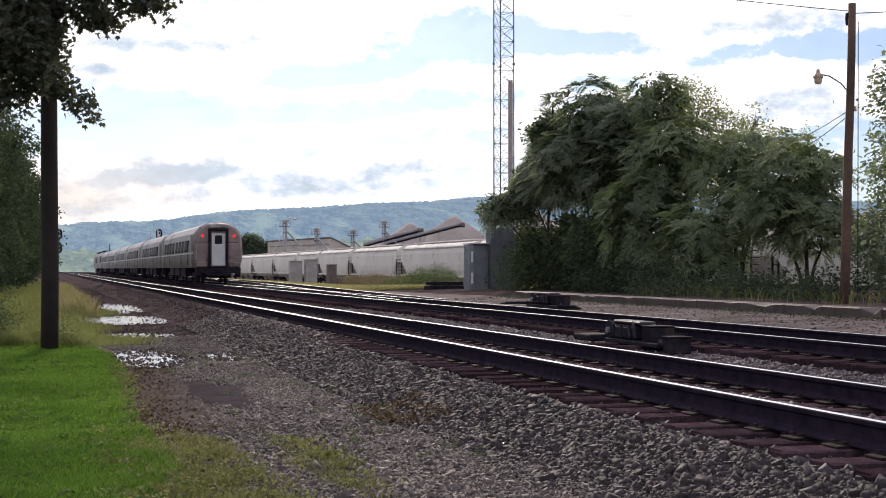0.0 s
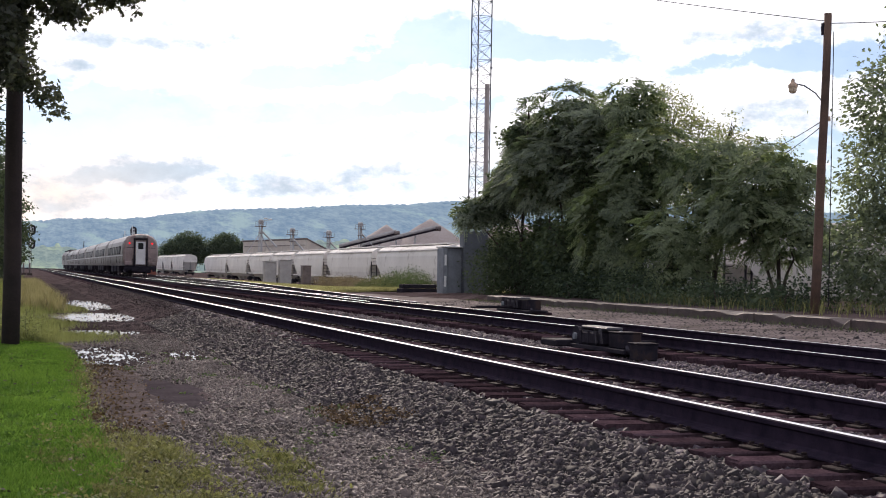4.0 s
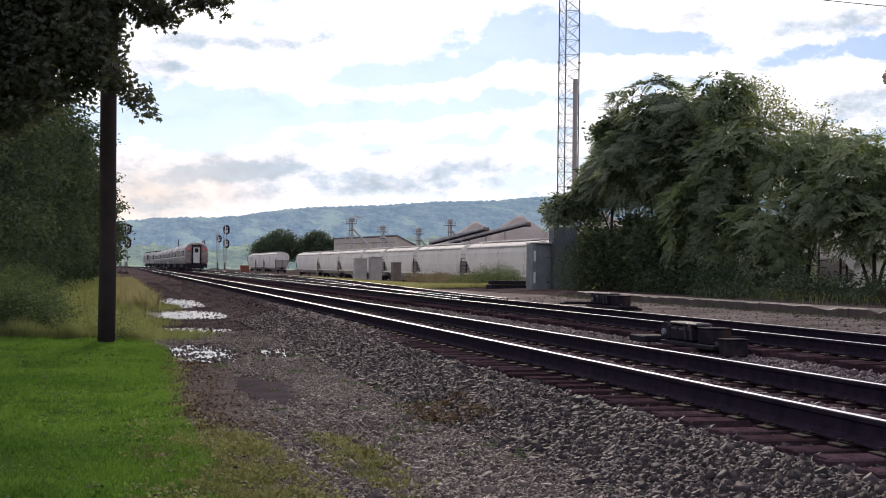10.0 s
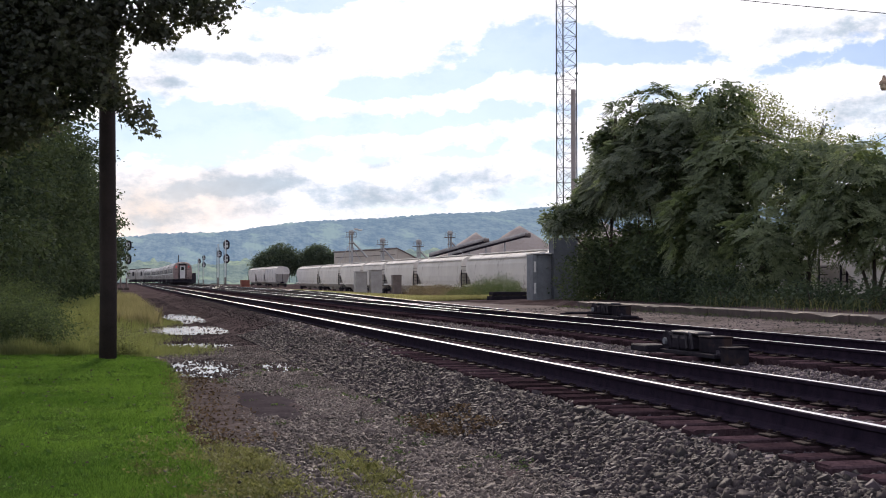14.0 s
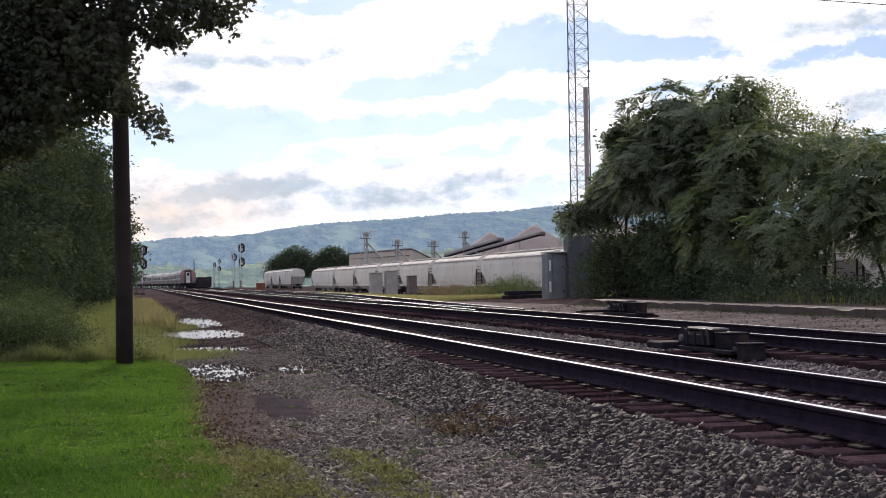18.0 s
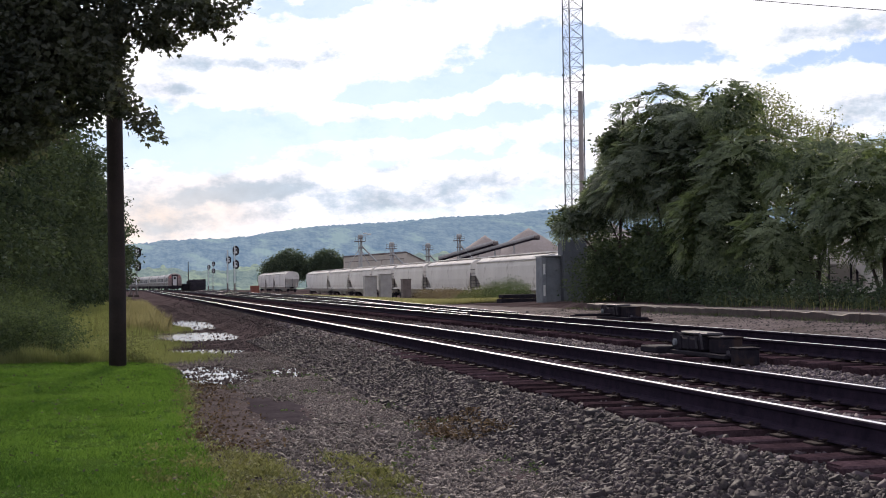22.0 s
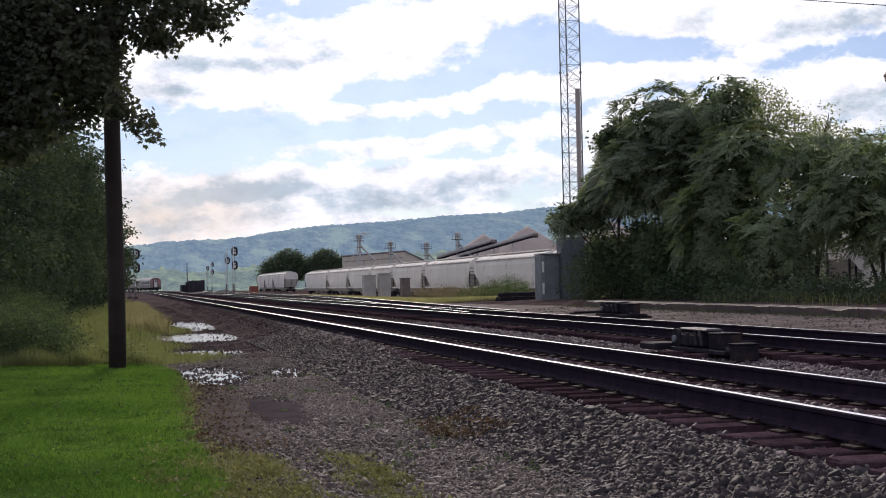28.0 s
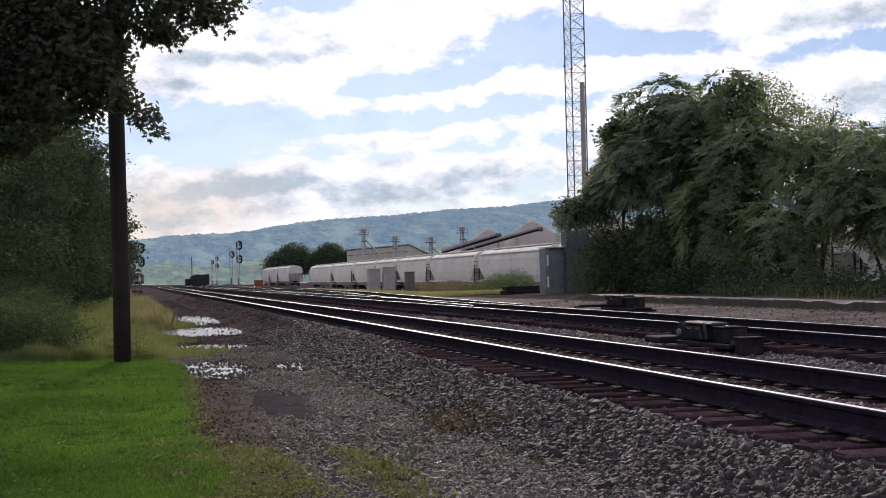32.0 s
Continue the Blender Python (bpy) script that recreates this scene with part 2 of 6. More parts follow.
def np_mesh(name, verts, faces, mat, smooth=False):
    """A mesh from numpy arrays; faces all with the same number of corners."""
    me = bpy.data.meshes.new(name)
    k = faces.shape[1]
    me.vertices.add(len(verts))
    me.vertices.foreach_set("co", np.asarray(verts, dtype=np.float32).ravel())
    me.loops.add(faces.size)
    me.loops.foreach_set("vertex_index", faces.astype(np.int32).ravel())
    me.polygons.add(len(faces))
    me.polygons.foreach_set("loop_start", np.arange(0, faces.size, k, dtype=np.int32))
    me.polygons.foreach_set("loop_total", np.full(len(faces), k, dtype=np.int32))
    me.update(calc_edges=True)
    me.materials.append(mat)
    if smooth:
        me.polygons.foreach_set("use_smooth", np.ones(len(faces), dtype=bool))
    return me


def part(name, bm, mat, parent=None, label="", smooth=False):
    if isinstance(bm, bmesh.types.BMesh):
        me = bpy.data.meshes.new(name)
        bmesh.ops.recalc_face_normals(bm, faces=bm.faces)
        bm.to_mesh(me)
        bm.free()
        me.materials.append(mat)
        if smooth:
            me.polygons.foreach_set("use_smooth", [True] * len(me.polygons))
    else:
        me = bm
    ob = new(name, me)
    if parent:
        ob.parent = parent
    if label:
        tagged(ob, label)
    return ob


def thing(name, m, label, category, group="", kind=""):
    ob = new(name)
    ob.matrix_world = m
    ob.empty_display_size = 0.2
    return tagged(ob, label, category, group, kind)


def add_box(bm, c, s, rot=None, bevel=0.0, taper=1.0):
    """A box with centre c and size s; taper narrows its top."""
    r = bmesh.ops.create_cube(bm, size=1.0)
    vs = r["verts"]
    for v in vs:
        k = taper if v.co.z > 0 else 1.0
        v.co = Vector((v.co.x * s[0] * k, v.co.y * s[1] * k, v.co.z * s[2]))
    if bevel:
        es = list({e for v in vs for e in v.link_edges})
        rb = bmesh.ops.bevel(bm, geom=es, offset=bevel, segments=1, affect="EDGES", profile=0.5)
        vs = list({v for v in rb["verts"]} | {v for v in vs if v.is_valid})
    m = Matrix.Translation(c) @ (rot if rot else Matrix())
    for v in vs:
        v.co = m @ v.co
    return vs


def box(c, s, rot=None, bevel=0.0, taper=1.0):
    bm = bmesh.new()
    add_box(bm, c, s, rot, bevel, taper)
    return bm


def add_tube(bm, a, b, r0, r1=None, seg=8, caps=True):
    a, b = Vector(a), Vector(b)
    r1 = r0 if r1 is None else r1
    q = (b - a).to_track_quat("Z", "Y")
    ring = []
    for p, r in ((a, r0), (b, r1)):
        ring.append([bm.verts.new(p + q @ Vector((r * math.cos(2 * math.pi * i / seg), r * math.sin(2 * math.pi * i / seg), 0))) for i in range(seg)])
    for i in range(seg):
        bm.faces.new((ring[0][i], ring[0][(i + 1) % seg], ring[1][(i + 1) % seg], ring[1][i]))
    if caps:
        bm.faces.new(ring[0][::-1])
        bm.faces.new(ring[1])


def tube(a, b, r0, r1=None, seg=8):
    bm = bmesh.new()
    add_tube(bm, a, b, r0, r1, seg)
    return bm


def add_path_tube(bm, pts, radii, seg=8):
    """A tube along a line of points; each ring is turned on from the last, so that the tube never twists."""
    pts = [Vector(p) for p in pts]
    rings, q, last = [], None, None
    for i, p in enumerate(pts):
        d = (pts[min(i + 1, len(pts) - 1)] - pts[max(i - 1, 0)]).normalized()
        q = d.to_track_quat("Z", "Y") if q is None else last.rotation_difference(d) @ q
        last = d
        r = radii[i] if hasattr(radii, "__len__") else radii
        rings.append([bm.verts.new(p + q @ Vector((r * math.cos(2 * math.pi * k / seg), r * math.sin(2 * math.pi * k / seg), 0))) for k in range(seg)])
    for r0, r1 in zip(rings, rings[1:]):
        for k in range(seg):
            bm.faces.new((r0[k], r0[(k + 1) % seg], r1[(k + 1) % seg], r1[k]))
    bm.faces.new(rings[0][::-1])
    bm.faces.new(rings[-1])


def add_prism(bm, outline, y0, y1, axis="Y"):
    """An outline in x, z drawn out along y (or in y, z along x)."""
    f = (lambda u, w, v: (u, v, w)) if axis == "Y" else (lambda u, w, v: (v, u, w))
    a = [bm.verts.new(f(u, w, y0)) for u, w in outline]
    b = [bm.verts.new(f(u, w, y1)) for u, w in outline]
    n = len(a)
    for i in range(n):
        bm.faces.new((a[i], a[(i + 1) % n], b[(i + 1) % n], b[i]))
    bm.faces.new(a[::-1])
    bm.faces.new(b)


def prism(outline, y0, y1, axis="Y"):
    bm = bmesh.new()
    add_prism(bm, outline, y0, y1, axis)
    return bm

M = {}
M["gravel"] = material("gravel", (0.058, 0.043, 0.044), (0.14, 0.108, 0.107), 0.9, 0.85, bump=1.0, fine=38.0, stain=(0.045, 0.032, 0.027), stain_scale=0.25, coord="World", spec=0.0)
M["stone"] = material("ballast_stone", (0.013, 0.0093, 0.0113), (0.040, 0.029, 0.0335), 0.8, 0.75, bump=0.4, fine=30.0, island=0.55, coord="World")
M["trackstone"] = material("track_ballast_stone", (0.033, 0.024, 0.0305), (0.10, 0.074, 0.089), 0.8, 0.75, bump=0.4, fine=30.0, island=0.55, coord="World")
M["roadstone"] = material("road_stone", (0.044, 0.034, 0.032), (0.165, 0.133, 0.122), 0.9, 0.75, bump=0.4, fine=30.0, island=0.6, stain=(0.05, 0.038, 0.034), stain_scale=0.45, stain_at=(0.52, 0.66), coord="World")
M["farstone"] = material("far_ballast_stone", (0.042, 0.031, 0.032), (0.085, 0.065, 0.065), 0.8, 0.85, bump=0.3, fine=30.0, island=0.25, coord="World", spec=0.1)
M["grass"] = material("grass_soil", (0.036, 0.070, 0.013), (0.074, 0.122, 0.026), 1.3, 0.9, bump=0.6, fine=50.0, coord="World", spec=0.0)
M["tie"] = material("tie_wood", (0.027, 0.0165, 0.0215), (0.082, 0.0520, 0.0600), 3.0, 0.9, bump=0.8, fine=40.0, island=0.4, spec=0.0)
M["rail_side"] = material("rail_side", (0.013, 0.0095, 0.0185), (0.033, 0.0225, 0.0375), 6.0, 0.85, bump=0.3, fine=80.0, spec=0.05)
M["rail_top"] = material("rail_top", (0.66, 0.66, 0.70), (0.8, 0.8, 0.84), 3.0, 0.55, 0.95, bump=0.0, fine=90.0)
M["plate"] = material("tie_plate", (0.016, 0.011, 0.012), (0.04, 0.027, 0.027), 8.0, 0.85, 0.0, bump=0.3, spec=0.1)
M["concrete"] = material("concrete", (0.034, 0.0235, 0.0235), (0.10, 0.07, 0.064), 1.5, 0.62, bump=0.5, fine=30.0, stain=(0.055, 0.04, 0.032), stain_scale=0.9)
M["iron"] = material("dark_iron", (0.014, 0.012, 0.018), (0.036, 0.031, 0.041), 5.0, 0.8, 0.0, bump=0.2, spec=0.1)
M["greybox"] = material("grey_steel", (0.15, 0.162, 0.182), (0.25, 0.265, 0.29), 2.0, 0.55, 0.1, bump=0.1)
M["darkbox"] = material("dark_grey_steel", (0.062, 0.070, 0.082), (0.105, 0.116, 0.132), 2.0, 0.6, 0.1, bump=0.1)
M["blackbox"] = material("black_steel", (0.014, 0.012, 0.018), (0.034, 0.029, 0.037), 3.0, 0.8, 0.0, bump=0.15, spec=0.05, stain=(0.05, 0.034, 0.03), stain_scale=3.0)
M["white"] = material("white_paint", (0.6, 0.6, 0.58), (0.8, 0.8, 0.78), 2.0, 0.6, bump=0.1)
M["polewood"] = material("pole_wood", (0.014, 0.0095, 0.009), (0.044, 0.029, 0.026), 1.2, 0.85, bump=0.7, fine=35.0)
M["bark"] = material("bark", (0.03, 0.024, 0.02), (0.09, 0.07, 0.055), 4.0, 0.9, bump=0.8, fine=40.0)
M["water"] = material("water", (0.02, 0.018, 0.016), (0.035, 0.03, 0.026), 1.0, 0.13, bump=0.02, fine=9.0, spec=0.5)


def smooth01(v):
    v = np.clip(v, 0.0, 1.0)
    return v * v * (3 - 2 * v)


# the middles of the two main tracks
TR1, TR2 = 5.75, 10.42
# centre and half widths of the puddles
PUDDLES = [(2.72, 53.0, 0.72, 5.6), (2.15, 40.5, 1.42, 3.2), (1.86, 31.1, 0.95, 1.1), (1.68, 23.2, 0.56, 2.2), (2.85, 23.1, 0.32, 1.2)]


def ground_z(x, y):
    """Height of the ground: lawn, gravel road, ballast bed, yard beyond."""
    x, y = np.asarray(x, float), np.asarray(y, float)
    near = np.interp(x, [-60, -6, -1, 0.5, 3.4, 4.3, 7.35, 7.9, 8.5, 12.2, 12.8, 16.6, 17.15, 17.3, 22, 40], [0.3, 0.1, 0.03, 0.0, 0.04, 0.285, 0.25, 0.22, 0.26, 0.26, 0.34, 0.45, 0.45, 0.62, 0.62, 0.6])
    slope = np.interp(x, [-60, -6, -1, 0.5, 3.4, 4.3, 7.35, 7.9, 8.5, 12.2, 12.8, 16.6, 20.0, 22, 40], [0.3, 0.1, 0.03, 0.0, 0.04, 0.285, 0.25, 0.22, 0.26, 0.26, 0.34, 0.42, 0.62, 0.66, 0.6])
    k = smooth01((y - 51.5) / 4.0)
    near = near * (1 - k) + slope * k
    far = np.interp(x, [-60, -6, -1, 0.5, 3.4, 4.3, 7.35, 7.9, 8.5, 12.2, 14.0, 20, 31, 40, 90], [0.3, 0.1, 0.03, 0.0, 0.04, 0.285, 0.25, 0.22, 0.26, 0.26, 0.28, 0.15, -0.45, -0.45, -0.45])
    w = smooth01((y - 50.0) / 45.0)
    z = near * (1 - w) + far * w
    v = smooth01((y - 560.0) / 300.0)
    z = z * (1 - v) - 3.0 * v
    z = z + smooth01((330.0 - y) / 20.0) * (0.058 * np.exp(-((x - TR1) / 0.6) ** 4) + 0.052 * np.exp(-((x - TR2) / 0.65) ** 4))
    z = z + 0.085 * np.exp(-((x - 4.66) / 0.26) ** 2) * smooth01((y - 19.0) / 8.0)
    for px, py, rx, ry in PUDDLES:
        r = ((x - px) / (rx * 1.15)) ** 2 + ((y - py) / (ry * 1.15)) ** 2
        z = z - 0.05 * np.exp(-r * r)
    return z


def make_ground():
    xs = np.unique(np.concatenate([np.linspace(-4000, -60, 16), np.linspace(-60, -8, 14), np.linspace(-8, 24, 129), np.linspace(24, 60, 19), np.linspace(60, 4000, 18)]))
    ys = np.unique(np.concatenate([np.linspace(-300, -4, 10), np.linspace(-4, 66, 176), np.linspace(60, 400, 70), np.linspace(400, 4600, 22)]))
    X, Y = np.meshgrid(xs, ys)
    Z = ground_z(X, Y)
    rng = np.random.default_rng(3)
    Z += rng.normal(0, 0.007, Z.shape) * (np.abs(X) < 30)
    v = np.stack([X.ravel(), Y.ravel(), Z.ravel()], 1)
    nx = len(xs)
    j, i = np.meshgrid(np.arange(len(ys) - 1), np.arange(nx - 1), indexing="ij")
    a = (j * nx + i).ravel()
    f = np.stack([a, a + 1, a + nx + 1, a + nx], 1)
    ob = new("ground", np_mesh("ground", v, f, M["gravel"], True))
    tagged(ob, "wet dark grey gravel yard beside the railway", "ground", kind="structure")
    return ob


make_ground()

# ---------------------------------------------------------------- tracks
RAIL_H = 0.18
CURVE_Y, CURVE_R = 325.0, 813.0
TIE_STEP = 0.506


def line1(s):
    return bend(TR1, s, 0.55)


def line2(s):
    return bend(TR2 + 0.0016 * min(s, CURVE_Y), s, 0.57)


def bend(x, s, z):
    """Place and heading (degrees, left positive) at s metres along a track that turns left past CURVE_Y."""
    if s <= CURVE_Y:
        return Vector((x, s, z)), 0.0
    a = (s - CURVE_Y) / CURVE_R
    return Vector((x - CURVE_R * (1 - math.cos(a)), CURVE_Y + CURVE_R * math.sin(a), z)), math.degrees(a)


def line3(s):
    u = min(max((s - 18.0) / 98.0, 0.0), 1.0)
    d = 4.45 * u * u * (3 - 2 * u)
    p, h = line2(s)
    dd = 4.45 * 6 * u * (1 - u) / 98.0
    return p + Vector((d, 0, 0)), h - math.degrees(math.atan(dd))


RAIL_PROFILE = [(-0.075, 0.0), (0.075, 0.0), (0.075, 0.012), (0.02, 0.03), (0.009, 0.045), (0.009, 0.13), (0.034, 0.145), (0.037, 0.172), (0.030, 0.179), (0.029, 0.18), (-0.029, 0.18), (-0.030, 0.179), (-0.037, 0.172), (-0.034, 0.145), (-0.009, 0.13), (-0.009, 0.045), (-0.02, 0.03), (-0.075, 0.012)]


def rail_mesh(name, line, off, stations, parent):
    bm = bmesh.new()
    rings = []
    for s in stations:
        p, h = line(s)
        q = Matrix.Translation(p - Vector((0, 0, RAIL_H))) @ Matrix.Rotation(radians(h), 4, "Z")
        rings.append([bm.verts.new(q @ Vector((off + u, 0, w))) for u, w in RAIL_PROFILE])
    n = len(RAIL_PROFILE)
    for a, b in zip(rings, rings[1:]):
        for k in range(n):
            fc = bm.faces.new((a[k], a[(k + 1) % n], b[(k + 1) % n], b[k]))
            fc.material_index = 1 if k == 9 else 0
    bm.faces.new(rings[0][::-1])
    bm.faces.new(rings[-1])
    ob = part(name, bm, M["rail_side"], parent)
    ob.data.materials.append(M["rail_top"])
    return ob


def stations(a, b, fine=6.0):
    out, s = [], a
    while s < b:
        out.append(s)
        s += fine if s < 330 else 12.0
    return out + [b]


def tie_variants():
    out = []
    rng = random.Random(5)
    for k in range(4):
        bm = bmesh.new()
        add_box(bm, (0, 0, 0), (2.6 + rng.uniform(-0.06, 0.06), 0.225, 0.18), None, 0.012)
        for v in bm.verts:
            v.co += Vector((rng.uniform(-0.02, 0.02), rng.uniform(-0.008, 0.008), rng.uniform(-0.006, 0.006)))
        me = bpy.data.meshes.new("tie")
        bm.to_mesh(me)
        bm.free()
        me.materials.append(M["tie"])
        out.append(me)
    return out


TIES = tie_variants()


def plate_mesh():
    """A ribbed steel tie plate with spike heads."""
    bm = bmesh.new()
    add_box(bm, (0, 0, 0), (0.34, 0.19, 0.018), None, 0.004)
    for sx in (-0.09, 0.09):
        add_box(bm, (sx, 0, 0.012), (0.02, 0.19, 0.014))
        for sy in (-0.06, 0.06):
            add_box(bm, (sx * 0.92, sy, 0.026), (0.035, 0.025, 0.02), None, 0.004)
    me = bpy.data.meshes.new("tie_plate")
    bm.to_mesh(me)
    bm.free()
    me.materials.append(M["plate"])
    return me


PLATE = plate_mesh()


def make_track(name, line, a, b, tie_from, label, ties=True):
    tr = thing(name, Matrix(), label, "railway track", kind="structure")
    for off in (-0.7525, 0.7525):
        rail_mesh("rail", line, off, stations(a, b), tr)
    if not ties:
        return tr
    rng = random.Random(len(name) * 7)
    bmj = bmesh.new()
    s, count = tie_from, 0
    while s < min(b, 330):
        p, h = line(s)
        z = p.z - RAIL_H - 0.018 - 0.09
        m = Matrix.Translation((p.x + rng.uniform(-0.05, 0.05), p.y, z + rng.uniform(-0.008, 0.004))) @ Matrix.Rotation(radians(h + rng.uniform(-0.8, 0.8)), 4, "Z")
        if count < 175:
            ob = new("tie", TIES[rng.randrange(4)])
            ob.parent, ob.matrix_basis = tr, m
            if count < 95:
                for off in (-0.7525, 0.7525):
                    pl = new("tie_plate", PLATE)
                    pl.parent, pl.matrix_basis = ob, Matrix.Translation((off + p.x - m.translation.x, 0, 0.098 + rng.uniform(-0.002, 0.002)))
        else:
            add_box(bmj, m.translation, (2.6, 0.22, 0.18))
        count += 1
        s += TIE_STEP * (1 if s < 200 else 2)
    far = part("far_ties", bmj, M["tie"], tr, "weathered far wooden ties")
    tagged(far, kind="stuff")
    return tr


track1 = make_track("track_near", line1, -12.0, 520.0, -11.5, "railway track of shiny steel rails on weathered wooden ties")
track2 = make_track("track_middle", line2, -12.0, 520.0, -11.5, "second railway track of steel rails on brown wooden ties")
track3 = make_track("track_turnout", line3, 40.0, 300.0, 74.0, "turnout track of steel rails leaving the second track")

# ---------------------------------------------------------------- hills and distance


def crown_line(rng, s, width, height):
    """A line of rounded tree tops along the metres s."""
    z = np.zeros(len(s))
    c = s[0]
    while c < s[-1]:
        w, h = width * rng.uniform(0.5, 1.3), height * rng.uniform(0.35, 1.15)
        i, j = np.searchsorted(s, (c - w, c + w))
        z[i:j] = np.maximum(z[i:j], h * np.sqrt(np.maximum(0, 1 - ((s[i:j] - c) / w) ** 2)))
        c += w * rng.uniform(0.5, 1.1)
    return z


def hill_band(name, ridge, dist, depth, foot, mat, label, seed, width, height, rows):
    """A long wooded hill: ridge gives (azimuth, elevation) in degrees, seen from the yard; trees stand on it row upon row."""
    az = np.concatenate([np.linspace(ridge[0][0], -5, 60)[:-1], np.linspace(-5, 36, 1500), np.linspace(36, ridge[-1][0], 60)[1:]])
    el = np.interp(az, [r[0] for r in ridge], [r[1] for r in ridge])
    n = len(az)
    rng = np.random.default_rng(seed)
    top = dist * np.tan(np.radians(el)) - height * 0.6
    verts = []
    for k in range(rows):
        u = k / (rows - 1)
        d = dist - depth * (1 - u)
        z = foot + (top - foot) * smooth01(u) + crown_line(rng, np.radians(az) * d, width, height) * (0.6 if k < rows - 1 else 1.0)
        verts.append(np.stack([d * np.sin(np.radians(az)), d * np.cos(np.radians(az)), z], 1))
    v = np.concatenate(verts + [verts[-1] * [1, 1, 0] * 1.02 + [0, 0, foot]])
    j, i = np.meshgrid(np.arange(rows), np.arange(n - 1), indexing="ij")
    a = (j * n + i).ravel()
    f = np.stack([a, a + 1, a + n + 1, a + n], 1)
    return tagged(new(name, np_mesh(name, v, f, mat, True)), label, "hill", kind="structure")


# Haze of distance is put into these blue-pale woodland colours.
M["hill"] = material("hazed_wooded_hill", (0.125, 0.195, 0.265), (0.215, 0.29, 0.335), 0.035, 0.95, bump=0.0, fine=0.14, stain=(0.25, 0.34, 0.345), stain_scale=0.008, stain_at=(0.52, 0.62), coord="Slope", spec=0.0)
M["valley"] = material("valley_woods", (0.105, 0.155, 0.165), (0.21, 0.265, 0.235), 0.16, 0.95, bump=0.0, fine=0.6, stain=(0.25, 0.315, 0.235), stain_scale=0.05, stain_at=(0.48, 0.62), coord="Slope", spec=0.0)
# A weak emission on both bands adds to the painted haze.
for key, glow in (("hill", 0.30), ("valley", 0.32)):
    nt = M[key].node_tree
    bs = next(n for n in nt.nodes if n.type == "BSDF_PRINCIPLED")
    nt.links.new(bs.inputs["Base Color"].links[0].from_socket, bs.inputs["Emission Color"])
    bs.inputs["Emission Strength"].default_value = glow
RIDGE = [(-60, 1.4), (-30, 1.5), (-8, 1.6), (0.57, 1.76), (1.6, 1.88), (2.75, 1.93), (4.13, 1.97), (5.07, 2.05), (6.0, 2.22), (7.65, 2.42), (10.97, 2.57), (13.35, 2.76), (15.7, 2.82), (17.5, 3.0), (22, 3.15), (28, 2.9), (36, 2.6), (60, 2.2)]
hill_band("hill_ridge", RIDGE, 3600.0, 1500.0, -5.0, M["hill"], "long wooded ridge beyond the valley, hazed blue-green", 4, 8.0, 8.0, 26)
VALLEY = [(-30, 0.7), (-5, 0.8), (0, 0.75), (1.5, 0.85), (3, 0.6), (4.5, 0.75), (6, 0.95), (8, 1.1), (12, 1.3), (20, 1.2), (45, 1.0)]
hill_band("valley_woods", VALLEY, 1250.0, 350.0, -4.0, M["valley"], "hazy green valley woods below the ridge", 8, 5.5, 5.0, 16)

# ---------------------------------------------------------------- foliage


def orient(rng, n, droop=0.5):
    """n random leaf frames: along, across."""
    a = rng.normal(0, 1, (n, 3))
    a[:, 2] = a[:, 2] * 0.6 - droop
    a /= np.linalg.norm(a, axis=1)[:, None]
    b = np.cross(a, rng.normal(0, 1, (n, 3)) * [0.6, 0.6, 1.0] + [0, 0, 1.2])
    b /= np.linalg.norm(b, axis=1)[:, None]
    return a, b


def leaf_quads(p, a, b, length, width):
    """Folded kites, four corners each."""
    n = np.cross(a, b)
    L, W = length[:, None], width[:, None]
    v = np.stack([p, p + a * L * 0.45 + b * W * 0.5 - n * W * 0.12, p + a * L, p + a * L * 0.45 - b * W * 0.5 - n * W * 0.12], 1)
    f = np.arange(len(p) * 4).reshape(-1, 4)
    return v.reshape(-1, 3), f


def blob_points(rng, blobs, n, shell=0.62):
    """Points in a set of ellipsoids (x, y, z, rx, ry, rz), gathered in clumps near their skins."""
    vol = np.array([b[3] * b[4] * b[5] for b in blobs]) ** 0.75
    pick = rng.choice(len(blobs), n, p=vol / vol.sum())
    B = np.array(blobs)[pick]
    d = rng.normal(0, 1, (n, 3))
    d /= np.linalg.norm(d, axis=1)[:, None]
    r = shell + (1 - shell) * rng.random(n) ** 0.8
    r = np.where(rng.random(n) < 0.25, rng.random(n) ** 0.5, r)
    return B[:, :3] + d * B[:, 3:] * r[:, None], d


def simple_crown(name, blobs, clumps, per, size, mat, parent, seed, spread=0.35, droop=0.5):
    rng = np.random.default_rng(seed)
    c, out = blob_points(rng, blobs, clumps)
    p = np.repeat(c, per, 0) + rng.normal(0, spread, (clumps * per, 3)) * [1, 1, 0.6]
    a, b = orient(rng, len(p), droop)
    a = a + np.repeat(out, per, 0) * 0.5
    a /= np.linalg.norm(a, axis=1)[:, None]
    L = size * rng.uniform(0.7, 1.25, len(p))
    v, f = leaf_quads(p, a, b, L, L * rng.uniform(0.55, 0.8, len(p)))
    ob = new(name, np_mesh(name, v, f, mat))
    ob.parent = parent
    return tagged(ob, kind="stuff")


